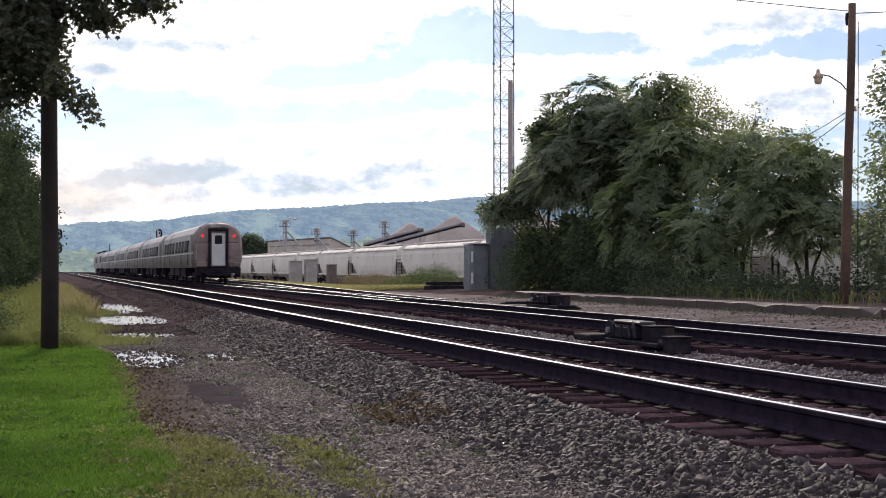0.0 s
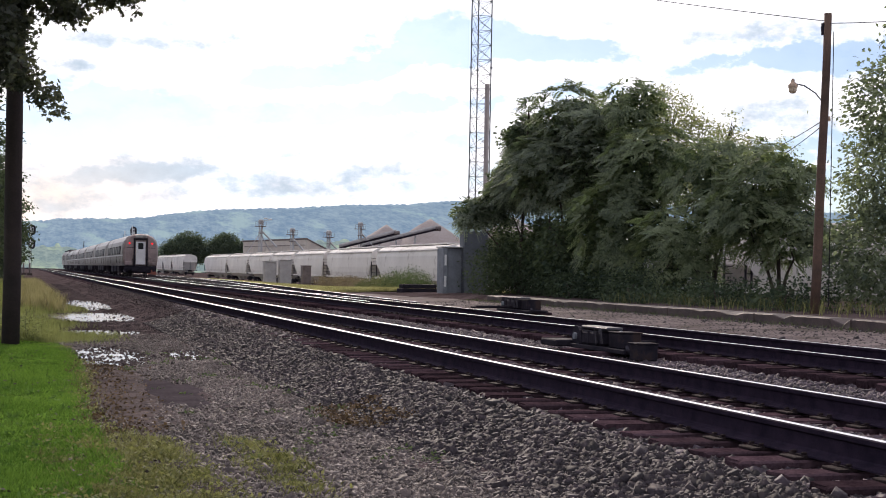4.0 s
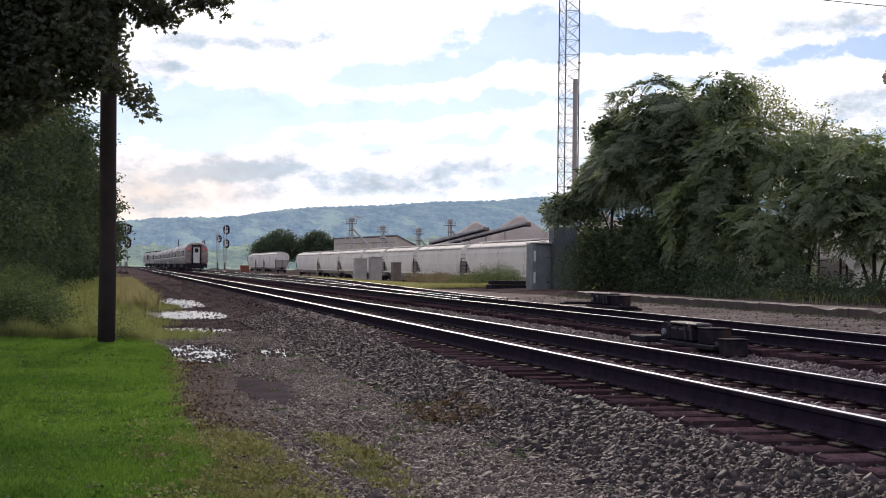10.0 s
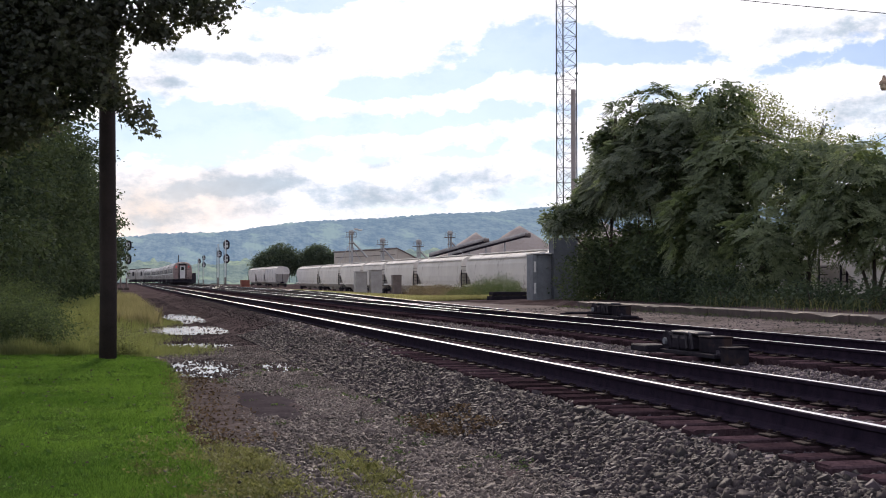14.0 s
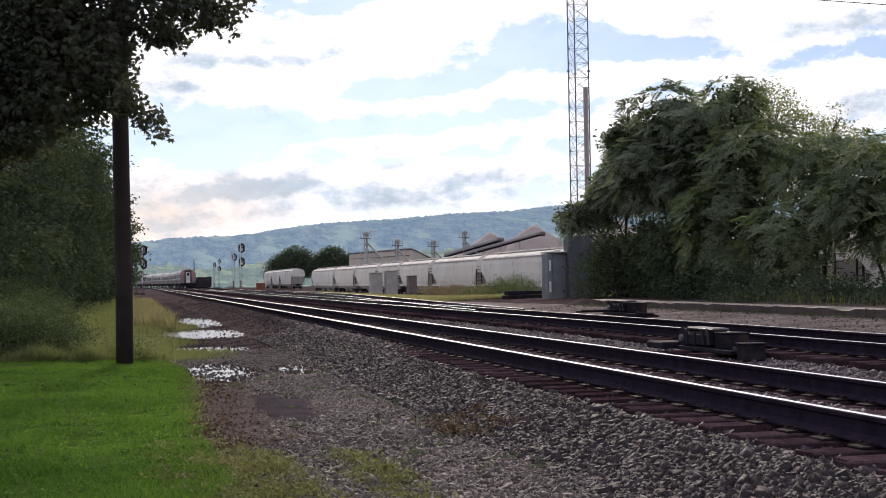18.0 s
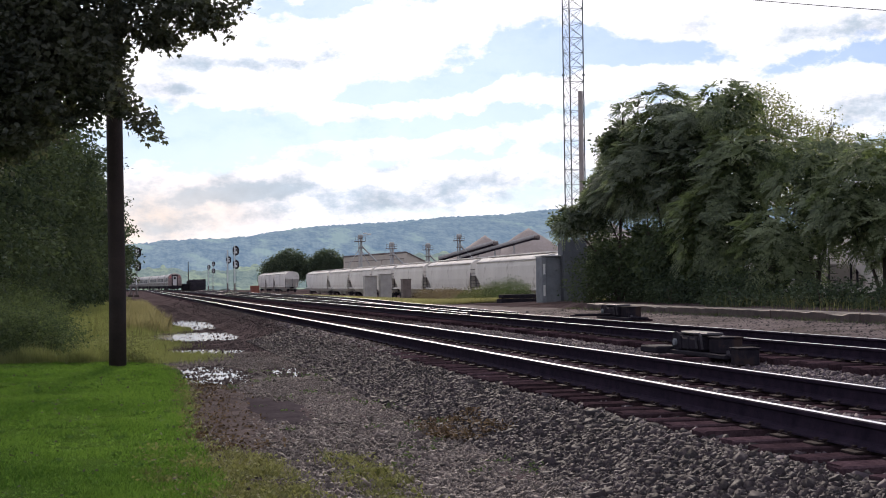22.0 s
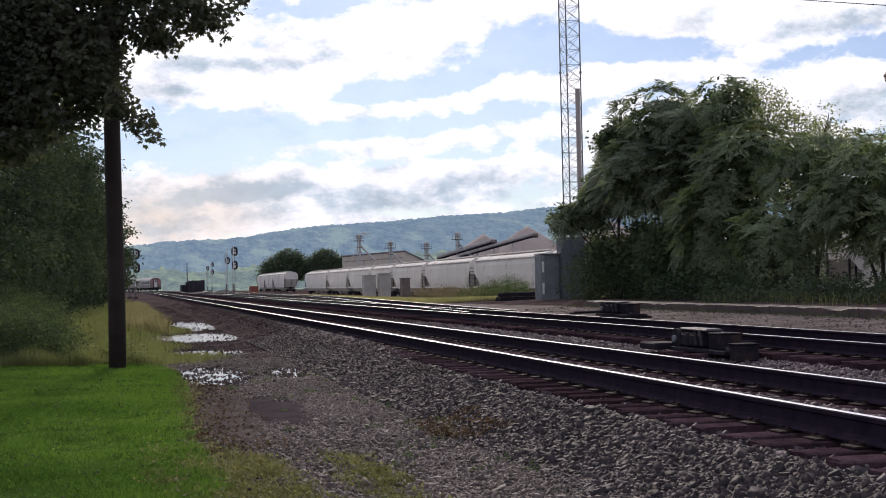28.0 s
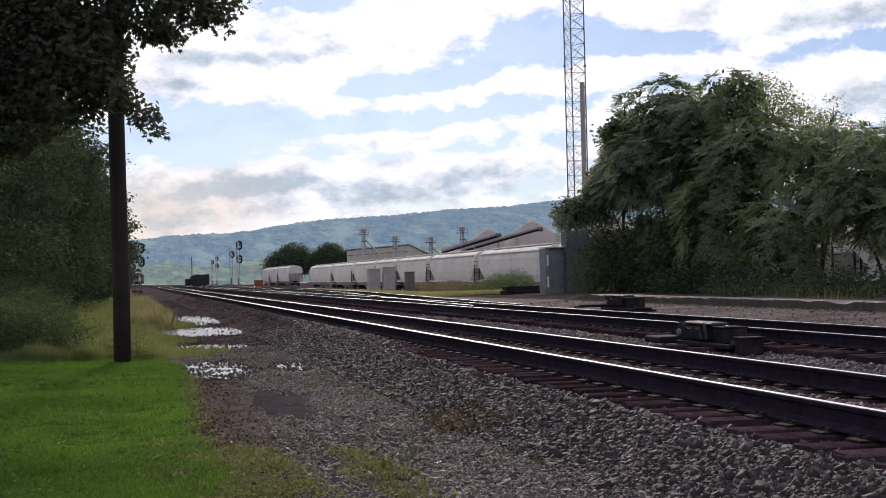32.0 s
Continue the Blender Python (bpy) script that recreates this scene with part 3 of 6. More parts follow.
def palmate_crown(name, blobs, clumps, per, size, mat, parent, seed, spread=0.25):
    """Broad lobed leaves: five kites fanned from each stalk."""
    rng = np.random.default_rng(seed)
    c, out = blob_points(rng, blobs, clumps)
    p = np.repeat(c, per, 0) + rng.normal(0, spread, (clumps * per, 3)) * [1, 1, 0.7]
    a, b = orient(rng, len(p), 0.8)
    L = size * rng.uniform(0.7, 1.25, len(p))
    V, F = [], []
    for k, (ang, f) in enumerate(((0.0, 1.0), (0.8, 0.85), (-0.8, 0.85), (1.6, 0.5), (-1.6, 0.5))):
        d = a * math.cos(ang) + b * math.sin(ang)
        e = b * math.cos(ang) - a * math.sin(ang)
        v, q = leaf_quads(p, d, e, L * f, L * f * 0.55)
        V.append(v)
        F.append(q + k * len(p) * 4)
    ob = new(name, np_mesh(name, np.concatenate(V), np.concatenate(F), mat))
    ob.parent = parent
    return tagged(ob, kind="stuff")


def rosette_crown(name, blobs, rosettes, fronds, length, mat, parent, seed, pairs=9):
    """Umbrellas of long feathery leaves that spring from the twig ends and arch down, with paired leaflets."""
    rng = np.random.default_rng(seed)
    c, out = blob_points(rng, blobs, rosettes, 0.86)
    axis = out * 0.8 + np.array([0, 0, 0.75]) + rng.normal(0, 0.12, out.shape)
    axis /= np.linalg.norm(axis, axis=1)[:, None]
    e1 = np.cross(axis, rng.normal(0, 1, axis.shape))
    e1 /= np.linalg.norm(e1, axis=1)[:, None]
    e2 = np.cross(axis, e1)
    n = rosettes * fronds
    turn = np.tile(np.arange(fronds) * 2 * np.pi / fronds, rosettes) + rng.normal(0, 0.2, n)
    rise = rng.uniform(0.15, 0.75, n)
    ax, u1, u2 = (np.repeat(w, fronds, 0) for w in (axis, e1, e2))
    a = u1 * np.cos(turn)[:, None] + u2 * np.sin(turn)[:, None] + ax * rise[:, None]
    a /= np.linalg.norm(a, axis=1)[:, None]
    base = np.repeat(c, fronds, 0)
    L = np.repeat(rng.uniform(0.7, 1.15, rosettes), fronds) * length * rng.uniform(0.8, 1.15, n)
    side = np.cross(a, ax)
    side /= np.linalg.norm(side, axis=1)[:, None] + 1e-6
    down = np.array([0, 0, 1.0])
    P, A, B, W = [], [], [], []
    for k in range(pairs):
        u = 0.16 + 0.84 * (k + 1.0) / pairs
        pos = base + a * (L * u)[:, None] - down * (L * 0.3 * u * u)[:, None]
        for sgn in (-1, 1):
            d = side * sgn + a * 0.3 - down * (0.2 + 0.15 * u) + rng.normal(0, 0.1, a.shape)
            P.append(pos)
            A.append(d / np.linalg.norm(d, axis=1)[:, None])
            w = a - down * 0.5 * u + rng.normal(0, 0.1, a.shape)
            B.append(w / np.linalg.norm(w, axis=1)[:, None])
            W.append(L * 0.21 * (1.15 - 0.9 * (u - 0.5) ** 2 * 2))
    P, A, B, W = (np.concatenate(w) for w in (P, A, B, W))
    v, f = leaf_quads(P, A, B, W, W * 0.48)
    ob = new(name, np_mesh(name, v, f, mat))
    ob.parent = parent
    return tagged(ob, kind="stuff")


def limbs(bm, base, blobs, rng, r0, seg=7, twigs=2):
    """A tapered, bent trunk with limbs out to the blobs."""
    base = Vector(base)
    for bl in blobs:
        c = Vector(bl[:3])
        mid = base.lerp(c, 0.5) + Vector((rng.uniform(-0.4, 0.4), rng.uniform(-0.4, 0.4), 0.4))
        r = r0 * rng.uniform(0.35, 0.6)
        add_path_tube(bm, [base, base.lerp(mid, 0.5) + Vector((0, 0, 0.3)), mid, c], [r0 * 0.8, r, r * 0.7, r * 0.25], seg)
        for _ in range(twigs):
            e = c + Vector([rng.uniform(-1, 1) * bl[3 + k] * 0.8 for k in range(3)])
            add_path_tube(bm, [mid.lerp(c, 0.5), c.lerp(e, 0.5), e], [r * 0.4, r * 0.25, r * 0.1], 5)


M["leaf_sumac"] = leaf_material("sumac_leaf", (0.10, 0.124, 0.108), (0.29, 0.325, 0.24), 0.46, 0.65, 0.12, 0.25)
M["leaf_dark"] = leaf_material("maple_leaf", (0.06, 0.068, 0.068), (0.135, 0.14, 0.108), 0.38, 0.75, 0.08, 0.25)
# Darker leaf for the sumacs' insides and low boughs: crown shade as colour.
M["leaf_inner_shade"] = leaf_material("shaded_sumac_leaf", (0.06, 0.082, 0.062), (0.14, 0.175, 0.10), 0.35, 0.7, 0.08, 0.25)
M["leaf_row"] = leaf_material("row_leaf", (0.034, 0.049, 0.040), (0.112, 0.142, 0.088), 0.25, 0.85, 0.02, 0.18)
M["leaf_light"] = leaf_material("light_leaf", (0.075, 0.085, 0.045), (0.17, 0.175, 0.095), 0.35, 0.7, 0.1)
M["grassblade"] = leaf_material("grass_blade", (0.052, 0.116, 0.022), (0.172, 0.28, 0.062), 0.45, 0.7, 0.1)
M["weed"] = leaf_material("weed_blade", (0.10, 0.105, 0.05), (0.27, 0.26, 0.135), 0.4, 0.7, 0.1)

M["seedweed"] = leaf_material("brown_seed_weed", (0.13, 0.10, 0.085), (0.24, 0.19, 0.15), 0.35, 0.8, 0.05)
M["verge"] = material("verge_soil", (0.075, 0.075, 0.035), (0.14, 0.135, 0.07), 0.9, 0.95, bump=0.5, fine=30.0, coord="World", spec=0.0)
M["tallgrass"] = leaf_material("tall_grass_blade", (0.145, 0.16, 0.085), (0.24, 0.25, 0.138), 0.55, 0.8, 0.05)
M["palegrass"] = leaf_material("straw_grass_blade", (0.22, 0.19, 0.13), (0.34, 0.30, 0.21), 0.45, 0.8, 0.05)
M["lawnweed"] = leaf_material("lawn_weed_leaf", (0.05, 0.10, 0.026), (0.10, 0.17, 0.045), 0.35, 0.8, 0.05)
M["litter"] = leaf_material("dead_leaf", (0.055, 0.036, 0.026), (0.17, 0.115, 0.075), 0.15, 0.8, 0.1)
M["leaf_far"] = leaf_material("far_leaf", (0.065, 0.088, 0.075), (0.15, 0.185, 0.125), 0.35, 0.7, 0.1)
M["weed_dark"] = leaf_material("dark_weed", (0.056, 0.078, 0.048), (0.135, 0.168, 0.090), 0.35, 0.85, 0.02)
M["meadow"] = material("meadow_soil", (0.20, 0.178, 0.12), (0.33, 0.295, 0.21), 0.5, 0.95, bump=0.4, fine=9.0, coord="World", spec=0.0)
M["meadow_blade"] = leaf_material("meadow_blade", (0.20, 0.19, 0.115), (0.38, 0.345, 0.225), 0.5, 0.7, 0.1)
M["apron"] = material("apron_gravel", (0.08, 0.061, 0.061), (0.185, 0.147, 0.147), 0.8, 0.9, bump=0.6, fine=30.0, stain=(0.055, 0.042, 0.036), stain_scale=0.5, coord="World", spec=0.05)

# the feathery trees behind the kerb, each a thing of its own
SUMACS = [
    ((20.4, 54.2, 0.5), [(21.3, 53.4, 2.7, 1.3, 1.6, 1.9), (20.6, 54.0, 5.6, 1.25, 1.6, 1.3), (20.1, 53.4, 7.3, 0.6, 0.9, 0.7), (19.85, 52.0, 8.35, 0.25, 0.3, 0.2), (18.95, 56.6, 4.05, 0.42, 0.8, 0.55), (20.1, 55.6, 5.0, 0.55, 0.9, 0.9), (20.75, 55.2, 2.3, 0.5, 1.0, 1.6), (22.5, 62.8, 2.3, 0.9, 0.8, 1.8)]),
    ((21.0, 50.2, 0.5), [(21.0, 50.5, 7.7, 1.25, 1.5, 1.35), (20.6, 51.3, 5.6, 1.5, 1.8, 1.6), (21.8, 49.0, 5.4, 1.7, 1.9, 1.8), (21.5, 48.6, 7.4, 0.9, 1.0, 0.8), (21.0, 50.0, 2.6, 1.8, 2.2, 1.9)]),
    ((22.0, 46.2, 0.5), [(21.9, 46.6, 8.0, 0.95, 1.2, 0.85), (22.3, 45.8, 5.6, 1.6, 1.8, 1.5), (21.6, 46.4, 3.4, 1.8, 2.2, 1.9), (21.2, 46.5, 1.6, 1.5, 2.0, 1.1)]),
    ((22.8, 42.0, 0.5), [(22.9, 42.3, 5.2, 1.35, 1.6, 1.05), (24.4, 42.0, 5.8, 0.6, 0.8, 0.45), (23.3, 41.0, 3.9, 1.6, 1.8, 1.4), (21.9, 42.6, 2.5, 1.5, 1.7, 1.4)]),
    ((23.4, 38.6, 0.5), [(23.5, 38.9, 4.8, 1.2, 1.5, 1.0), (22.6, 39.4, 3.6, 1.1, 1.3, 0.9), (23.4, 38.2, 2.9, 1.2, 1.4, 1.0)]),
]
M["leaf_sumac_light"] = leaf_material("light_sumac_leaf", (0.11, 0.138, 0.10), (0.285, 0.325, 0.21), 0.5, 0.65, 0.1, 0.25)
M["leaf_locust"] = leaf_material("locust_leaf", (0.17, 0.185, 0.12), (0.36, 0.365, 0.23), 0.52, 0.6, 0.15, 0.5)
DENSE = [(190, 2300), (225, 1800), (165, 1300), (115, 380), (90, 270)]
for k, (base, blobs) in enumerate(SUMACS):
    t = thing("sumac_tree", Matrix(), "dense feathery green sumac tree behind the concrete kerb", "tree", "trees behind the kerb")
    bm = bmesh.new()
    limbs(bm, base, blobs, random.Random(k), 0.11)
    part("trunk", bm, M["bark"], t)
    high = [b for b in blobs if b[2] > 3.0 or k > 2]
    rosette_crown("crown", high, DENSE[k][0], 11, 0.68, M["leaf_sumac_light" if k > 1 else "leaf_sumac"], t, 20 + k, 10)
    # Inner leaves get the shade-darkened colour, so the crown's depths read dark.
    simple_crown("inner_leaves", [(x, y, z - (0.1 if z < 6.5 else 0.2) * c, a * (0.72 if z < 6.5 else 0.8), b * 0.75, c * (0.7 if z < 6.5 else 0.72)) for x, y, z, a, b, c in blobs if a > 0.4], DENSE[k][1], 7, 0.2, M["leaf_inner_shade"], t, 120 + k, 0.25)
    if k == 0:
        low = [(18.95, 56.6, 4.05, 0.42, 0.8, 0.55), (20.1, 55.6, 5.0, 0.5, 0.9, 0.9), (19.85, 55.4, 2.7, 0.3, 0.8, 1.6), (22.5, 62.8, 2.5, 0.9, 0.8, 1.8), (19.6, 56.2, 4.3, 0.5, 0.8, 0.5)]
        rosette_crown("low_crown", low, 60, 10, 0.55, M["leaf_sumac"], t, 29, 8)
        simple_crown("low_leaves", low, 520, 7, 0.17, M["leaf_inner_shade"], t, 129, 0.2)

# thin yellowing tree that shows between and above them
t = thing("locust_tree", Matrix(), "thin yellowing small-leaved tree behind the sumacs", "tree", "trees behind the kerb")
bl = [(x, y, z + 0.6, a * 1.08, b, c * 1.1) for x, y, z, a, b, c in [(28.6, 57.0, 8.3, 1.3, 1.3, 0.95), (30.3, 57.0, 7.2, 1.4, 1.4, 1.0), (26.6, 57.0, 7.6, 1.2, 1.2, 1.0), (27.7, 57.0, 6.3, 1.8, 1.5, 1.2), (32.2, 57.0, 6.7, 1.2, 1.3, 1.0), (30.0, 57.0, 5.4, 2.2, 1.6, 1.2), (28.3, 57.0, 9.3, 0.35, 0.4, 0.45), (31.9, 57.0, 8.0, 0.25, 0.4, 0.6), (34.6, 57.0, 6.6, 0.5, 0.6, 0.9)]]
bm = bmesh.new()
limbs(bm, (29.0, 57.0, 0.4), bl, random.Random(21), 0.13, twigs=6)
part("trunk", bm, M["bark"], t)
simple_crown("crown", bl, 2300, 8, 0.14, M["leaf_locust"], t, 33, 0.26)

t = thing("tree", Matrix(), "tall leafy tree beside the lamp pole", "tree", "trees behind the kerb")
bl = [(22.6, 31.6, 6.3, 1.0, 1.6, 1.3), (22.8, 31.6, 4.2, 1.4, 1.8, 1.5), (22.4, 31.8, 2.2, 1.4, 1.8, 1.4), (23.4, 31.0, 8.2, 1.0, 1.2, 1.2)]
bm = bmesh.new()
limbs(bm, (22.9, 31.6, 0.5), bl, random.Random(3), 0.14, twigs=4)
part("trunk", bm, M["bark"], t)
simple_crown("crown", bl, 1900, 9, 0.15, M["leaf_sumac"], t, 31, 0.25)

# the overhanging tree by the lawn
t = thing("overhanging_tree", Matrix(), "dark leafy tree whose branches hang over the lawn", "tree")
bl = [(-1.9, 23.2, 5.9, 1.5, 1.4, 1.0), (-0.9, 23.0, 5.6, 1.2, 1.2, 1.0), (-0.25, 22.8, 5.2, 0.62, 0.8, 0.75), (0.5, 22.7, 5.85, 0.55, 0.7, 0.4), (0.9, 22.6, 5.5, 0.18, 0.3, 0.16), (1.2, 22.5, 5.9, 0.5, 0.6, 0.26), (1.75, 22.4, 5.9, 0.35, 0.5, 0.2), (1.85, 22.4, 5.62, 0.14, 0.2, 0.1), (2.15, 22.4, 6.15, 0.16, 0.25, 0.12), (0.2, 22.7, 4.5, 0.26, 0.5, 0.26), (0.5, 22.6, 4.2, 0.16, 0.3, 0.13), (0.66, 22.6, 3.98, 0.12, 0.2, 0.12), (-1.0, 23.1, 4.6, 0.95, 1.0, 0.5), (-2.4, 23.6, 4.6, 1.2, 1.2, 0.8), (0.2, 22.9, 6.7, 1.7, 1.4, 0.55), (-2.5, 23.5, 7.0, 2.2, 1.8, 0.9), (-1.7, 23.3, 4.15, 0.9, 0.9, 0.5), (-2.6, 23.6, 3.7, 0.9, 0.9, 0.5)]
bm = bmesh.new()
limbs(bm, (-4.6, 24.0, 3.2), [b for b in bl if b[3] > 0.8], random.Random(7), 0.12)
for run in ([(-2.2, 23.2, 6.0), (-0.6, 22.9, 5.9), (0.5, 22.7, 6.0), (1.2, 22.5, 6.02), (1.75, 22.4, 6.0), (2.15, 22.4, 6.18)], [(-1.2, 23.0, 5.3), (-0.3, 22.8, 5.2), (0.15, 22.7, 4.65), (0.5, 22.6, 4.2), (0.72, 22.6, 3.9)], [(0.5, 22.7, 6.0), (0.8, 22.6, 5.7), (0.95, 22.6, 5.45)], [(1.2, 22.5, 6.02), (1.7, 22.4, 5.8), (1.9, 22.4, 5.6)]):
    add_path_tube(bm, run, [0.03 * (1 - 0.85 * k / (len(run) - 1)) for k in range(len(run))], 6)
add_path_tube(bm, [(-4.9, 24.2, -0.1), (-4.75, 24.1, 1.6), (-4.6, 24.0, 3.4), (-4.4, 23.9, 7.5)], [0.32, 0.26, 0.22, 0.1], 10)
part("trunk", bm, M["bark"], t)
palmate_crown("crown", bl, 3300, 14, 0.088, M["leaf_dark"], t, 41, 0.1)

# hedgerow along the line
rng = random.Random(12)
HEDGE = [(-4.9, 35, 10.5), (-4.5, 46, 11.5), (-4.4, 57, 12.0), (-3.6, 70, 10.5), (-3.1, 86, 11.0), (-3.0, 104, 11.0), (-3.2, 124, 10.0), (-4.2, 148, 9.0), (-4.6, 172, 8.0), (-9.5, 40, 11.0), (-8.5, 58, 12.0), (-8, 80, 13.0)]
for k, (x, y, h) in enumerate(HEDGE):
    t = thing("hedgerow_tree", Matrix(), "leafy green tree in the hedgerow beside the track", "tree", "hedgerow")
    w = 2.0 + 0.012 * y
    bl = [(x + rng.uniform(-0.4, 0.4), y + rng.uniform(-2, 2), h * f, w * (1.05 - 0.42 * f), w * 1.6, h * 0.2) for f in (0.22, 0.45, 0.66, 0.84)]
    bl += [(x + w * rng.uniform(-0.2, 0.95), y + rng.uniform(-3.5, 3.5), h * rng.uniform(0.1, 0.8), w * rng.uniform(0.2, 0.4), w * rng.uniform(0.2, 0.45), h * rng.uniform(0.03, 0.06)) for _ in range(26)]
    if k == 0:
        bl += [(-0.83, 35.0, 5.58, 0.55, 0.8, 0.7), (-1.53, 35.2, 5.88, 0.8, 0.9, 0.8)]
    bm = bmesh.new()
    limbs(bm, (x, y, 0.0), bl[:4], random.Random(k), 0.14, 6, 1)
    part("trunk", bm, M["bark"], t)
    simple_crown("crown", bl, 1900, 12, 0.10 + 0.0013 * y, M["leaf_row"], t, 60 + k, 0.17 + 0.001 * y)

# ---------------------------------------------------------------- utility pole by the lawn


def bent_tube_pole(name, base, top, r0, r1, mat, parent, seg=14):
    bm = bmesh.new()
    base, top = Vector(base), Vector(top)
    pts = [base.lerp(top, u / 6) + Vector((0.012 * math.sin(u * 1.7), 0.01 * math.cos(u), 0)) for u in range(7)]
    add_path_tube(bm, pts, [r0 + (r1 - r0) * u / 6 for u in range(7)], seg)
    return part(name, bm, mat, parent, smooth=True)


up = thing("utility_pole", pose(0.08, 25.8, 0), "dark weathered wooden utility pole at the lawn's edge", "pole")
bent_tube_pole("shaft", (0, 0, -0.3), (-0.03, 0, 9.5), 0.158, 0.135, M["polewood"], up, 18)

# ---------------------------------------------------------------- lamp pole
M["lampwood"] = material("brown_pole_wood", (0.06, 0.037, 0.028), (0.155, 0.092, 0.064), 1.2, 0.8, bump=0.7, fine=35.0)
lp = thing("street_lamp", pose(19.48, 30.4, 0.5), "wooden pole with a small street lamp on a curved arm", "street lamp")
bent_tube_pole("shaft", (0, 0, 0), (0.22, -0.1, 7.75), 0.125, 0.095, M["lampwood"], lp)
bm = bmesh.new()
add_path_tube(bm, [(0.16, -0.05, 5.45), (-0.05, 0.02, 5.72), (-0.35, 0.07, 5.9), (-0.62, 0.1, 5.94)], 0.018, 8)
part("arm", bm, M["greybox"], lp, "grey steel arm")
bm = bmesh.new()
add_path_tube(bm, [(-0.66, 0.1, 6.06), (-0.66, 0.1, 5.98), (-0.66, 0.1, 5.9), (-0.66, 0.1, 5.84)], [0.035, 0.05, 0.12, 0.125], 12)
M["hood"] = material("weathered_lamp_hood", (0.36, 0.25, 0.17), (0.52, 0.38, 0.27), 6.0, 0.5, bump=0.1)
M["lens"] = material("amber_lens", (0.5, 0.38, 0.25), (0.62, 0.5, 0.36), 8.0, 0.3, bump=0.05)
hd = part("lamp_head", bm, M["hood"], lp, "weathered tan lamp hood")
bm = bmesh.new()
add_path_tube(bm, [(-0.66, 0.1, 5.845), (-0.66, 0.1, 5.74), (-0.66, 0.1, 5.69)], [0.105, 0.095, 0.06], 12)
part("lens", bm, M["lens"], hd, "yellowed glass lens")
part("bracket", box((0.13, -0.03, 7.45), (0.1, 0.12, 0.14), None, 0.02), M["iron"], lp)
part("insulator", tube((0.1, -0.03, 7.2), (0.1, -0.03, 7.42), 0.035, 0.05, 8), M["iron"], lp)
part("insulator", tube((0.3, -0.03, 5.02), (0.3, -0.03, 5.14), 0.06, 0.05, 8), M["hood"], lp)
part("ground_wire", tube((0.36, -0.06, 0.3), (0.38, -0.1, 7.3), 0.012, seg=5), M["iron"], lp)

# ---------------------------------------------------------------- lattice tower
tw = thing("lattice_tower", pose(21.05, 62.0, 0.5), "tall galvanised steel lattice radio tower", "tower")
M["pipe"] = material("rusty_pipe", (0.34, 0.29, 0.27), (0.48, 0.42, 0.40), 1.0, 0.7, bump=0.1)
M["galv"] = material("galvanised", (0.10, 0.11, 0.115), (0.2, 0.21, 0.215), 3.0, 0.5, 0.5, bump=0.1)
W = 0.47
LEGS = [(-W, -0.15), (W, -0.35), (0.1, 0.55)]
for lx, ly in LEGS:
    part("leg", tube((lx, ly, 0), (lx, ly, 24), 0.032, seg=6), M["galv"], tw)
for face in range(3):
    a, b = LEGS[face], LEGS[(face + 1) % 3]
    for k in range(34):
        z = 0.7 * k
        bm = bmesh.new()
        add_tube(bm, (*a, z), (*b, z + 0.7), 0.011, seg=4)
        add_tube(bm, (*b, z), (*a, z + 0.7), 0.011, seg=4)
        add_tube(bm, (*a, z), (*b, z), 0.011, seg=4)
        part("brace", bm, M["galv"], tw)
for z in (4.6, 10.8, 17.0):
    for lx, ly in LEGS:
        part("flange", tube((lx, ly, z - 0.04), (lx, ly, z + 0.04), 0.075, seg=10), M["galv"], tw)
part("pipe", tube((W - 0.22, -0.5, 2.6), (W - 0.22, -0.5, 10.0), 0.12, seg=10), M["pipe"], tw, "pale rusty riser pipe")

# ---------------------------------------------------------------- trackside cabinets
M["palebox"] = material("pale_steel", (0.30, 0.28, 0.272), (0.45, 0.425, 0.412), 1.5, 0.6, bump=0.1)
sh = thing("equipment_shelter", pose(20.65, 61.2, 0.5), "tall dark grey steel equipment cabinet at the tower's foot", "cabinet")
part("body", box((0, 0, 1.47), (1.12, 0.8, 2.94), None, 0.02), M["darkbox"], sh)
sc = thing("signal_cabinet", pose(19.72, 61.6, 0.45), "grey steel signal cabinet with pale door strips", "cabinet")
part("body", box((0.15, 0.1, 1.1), (0.98, 0.9, 2.2), None, 0.02), M["greybox"], sc)
part("roof", box((0.02, 0.05, 2.24), (1.25, 1.1, 0.06), None, 0.015), M["white"], sc, "pale roof lid")
part("end_panel", box((-0.47, 0.0, 1.1), (0.2, 1.0, 2.18), None, 0.015), M["greybox"], sc)
for z, h in ((1.62, 0.5), (0.62, 0.5)):
    part("reflector", box((-0.47, -0.51, z), (0.1, 0.02, h)), M["white"], sc, "white strip")
part("side_door", box((0.5, -0.37, 0.95), (0.26, 0.05, 1.7), None, 0.01), M["palebox"], sc, "paler grey side door")
mp = thing("marker_post", pose(20.25, 57.1, 0.6), "short pale steel marker post behind the kerb", "post")
part("post", tube((0, 0, 0), (0, 0, 1.25), 0.03, seg=8), M["palebox"], mp)
part("cap", box((0, 0, 1.28), (0.12, 0.08, 0.06), None, 0.015), M["white"], mp)
bk = thing("timber_stack", pose(19.42, 66.4, 0.42, 0, 0, 4), "low stack of black timbers beside the cabinet", "timber")
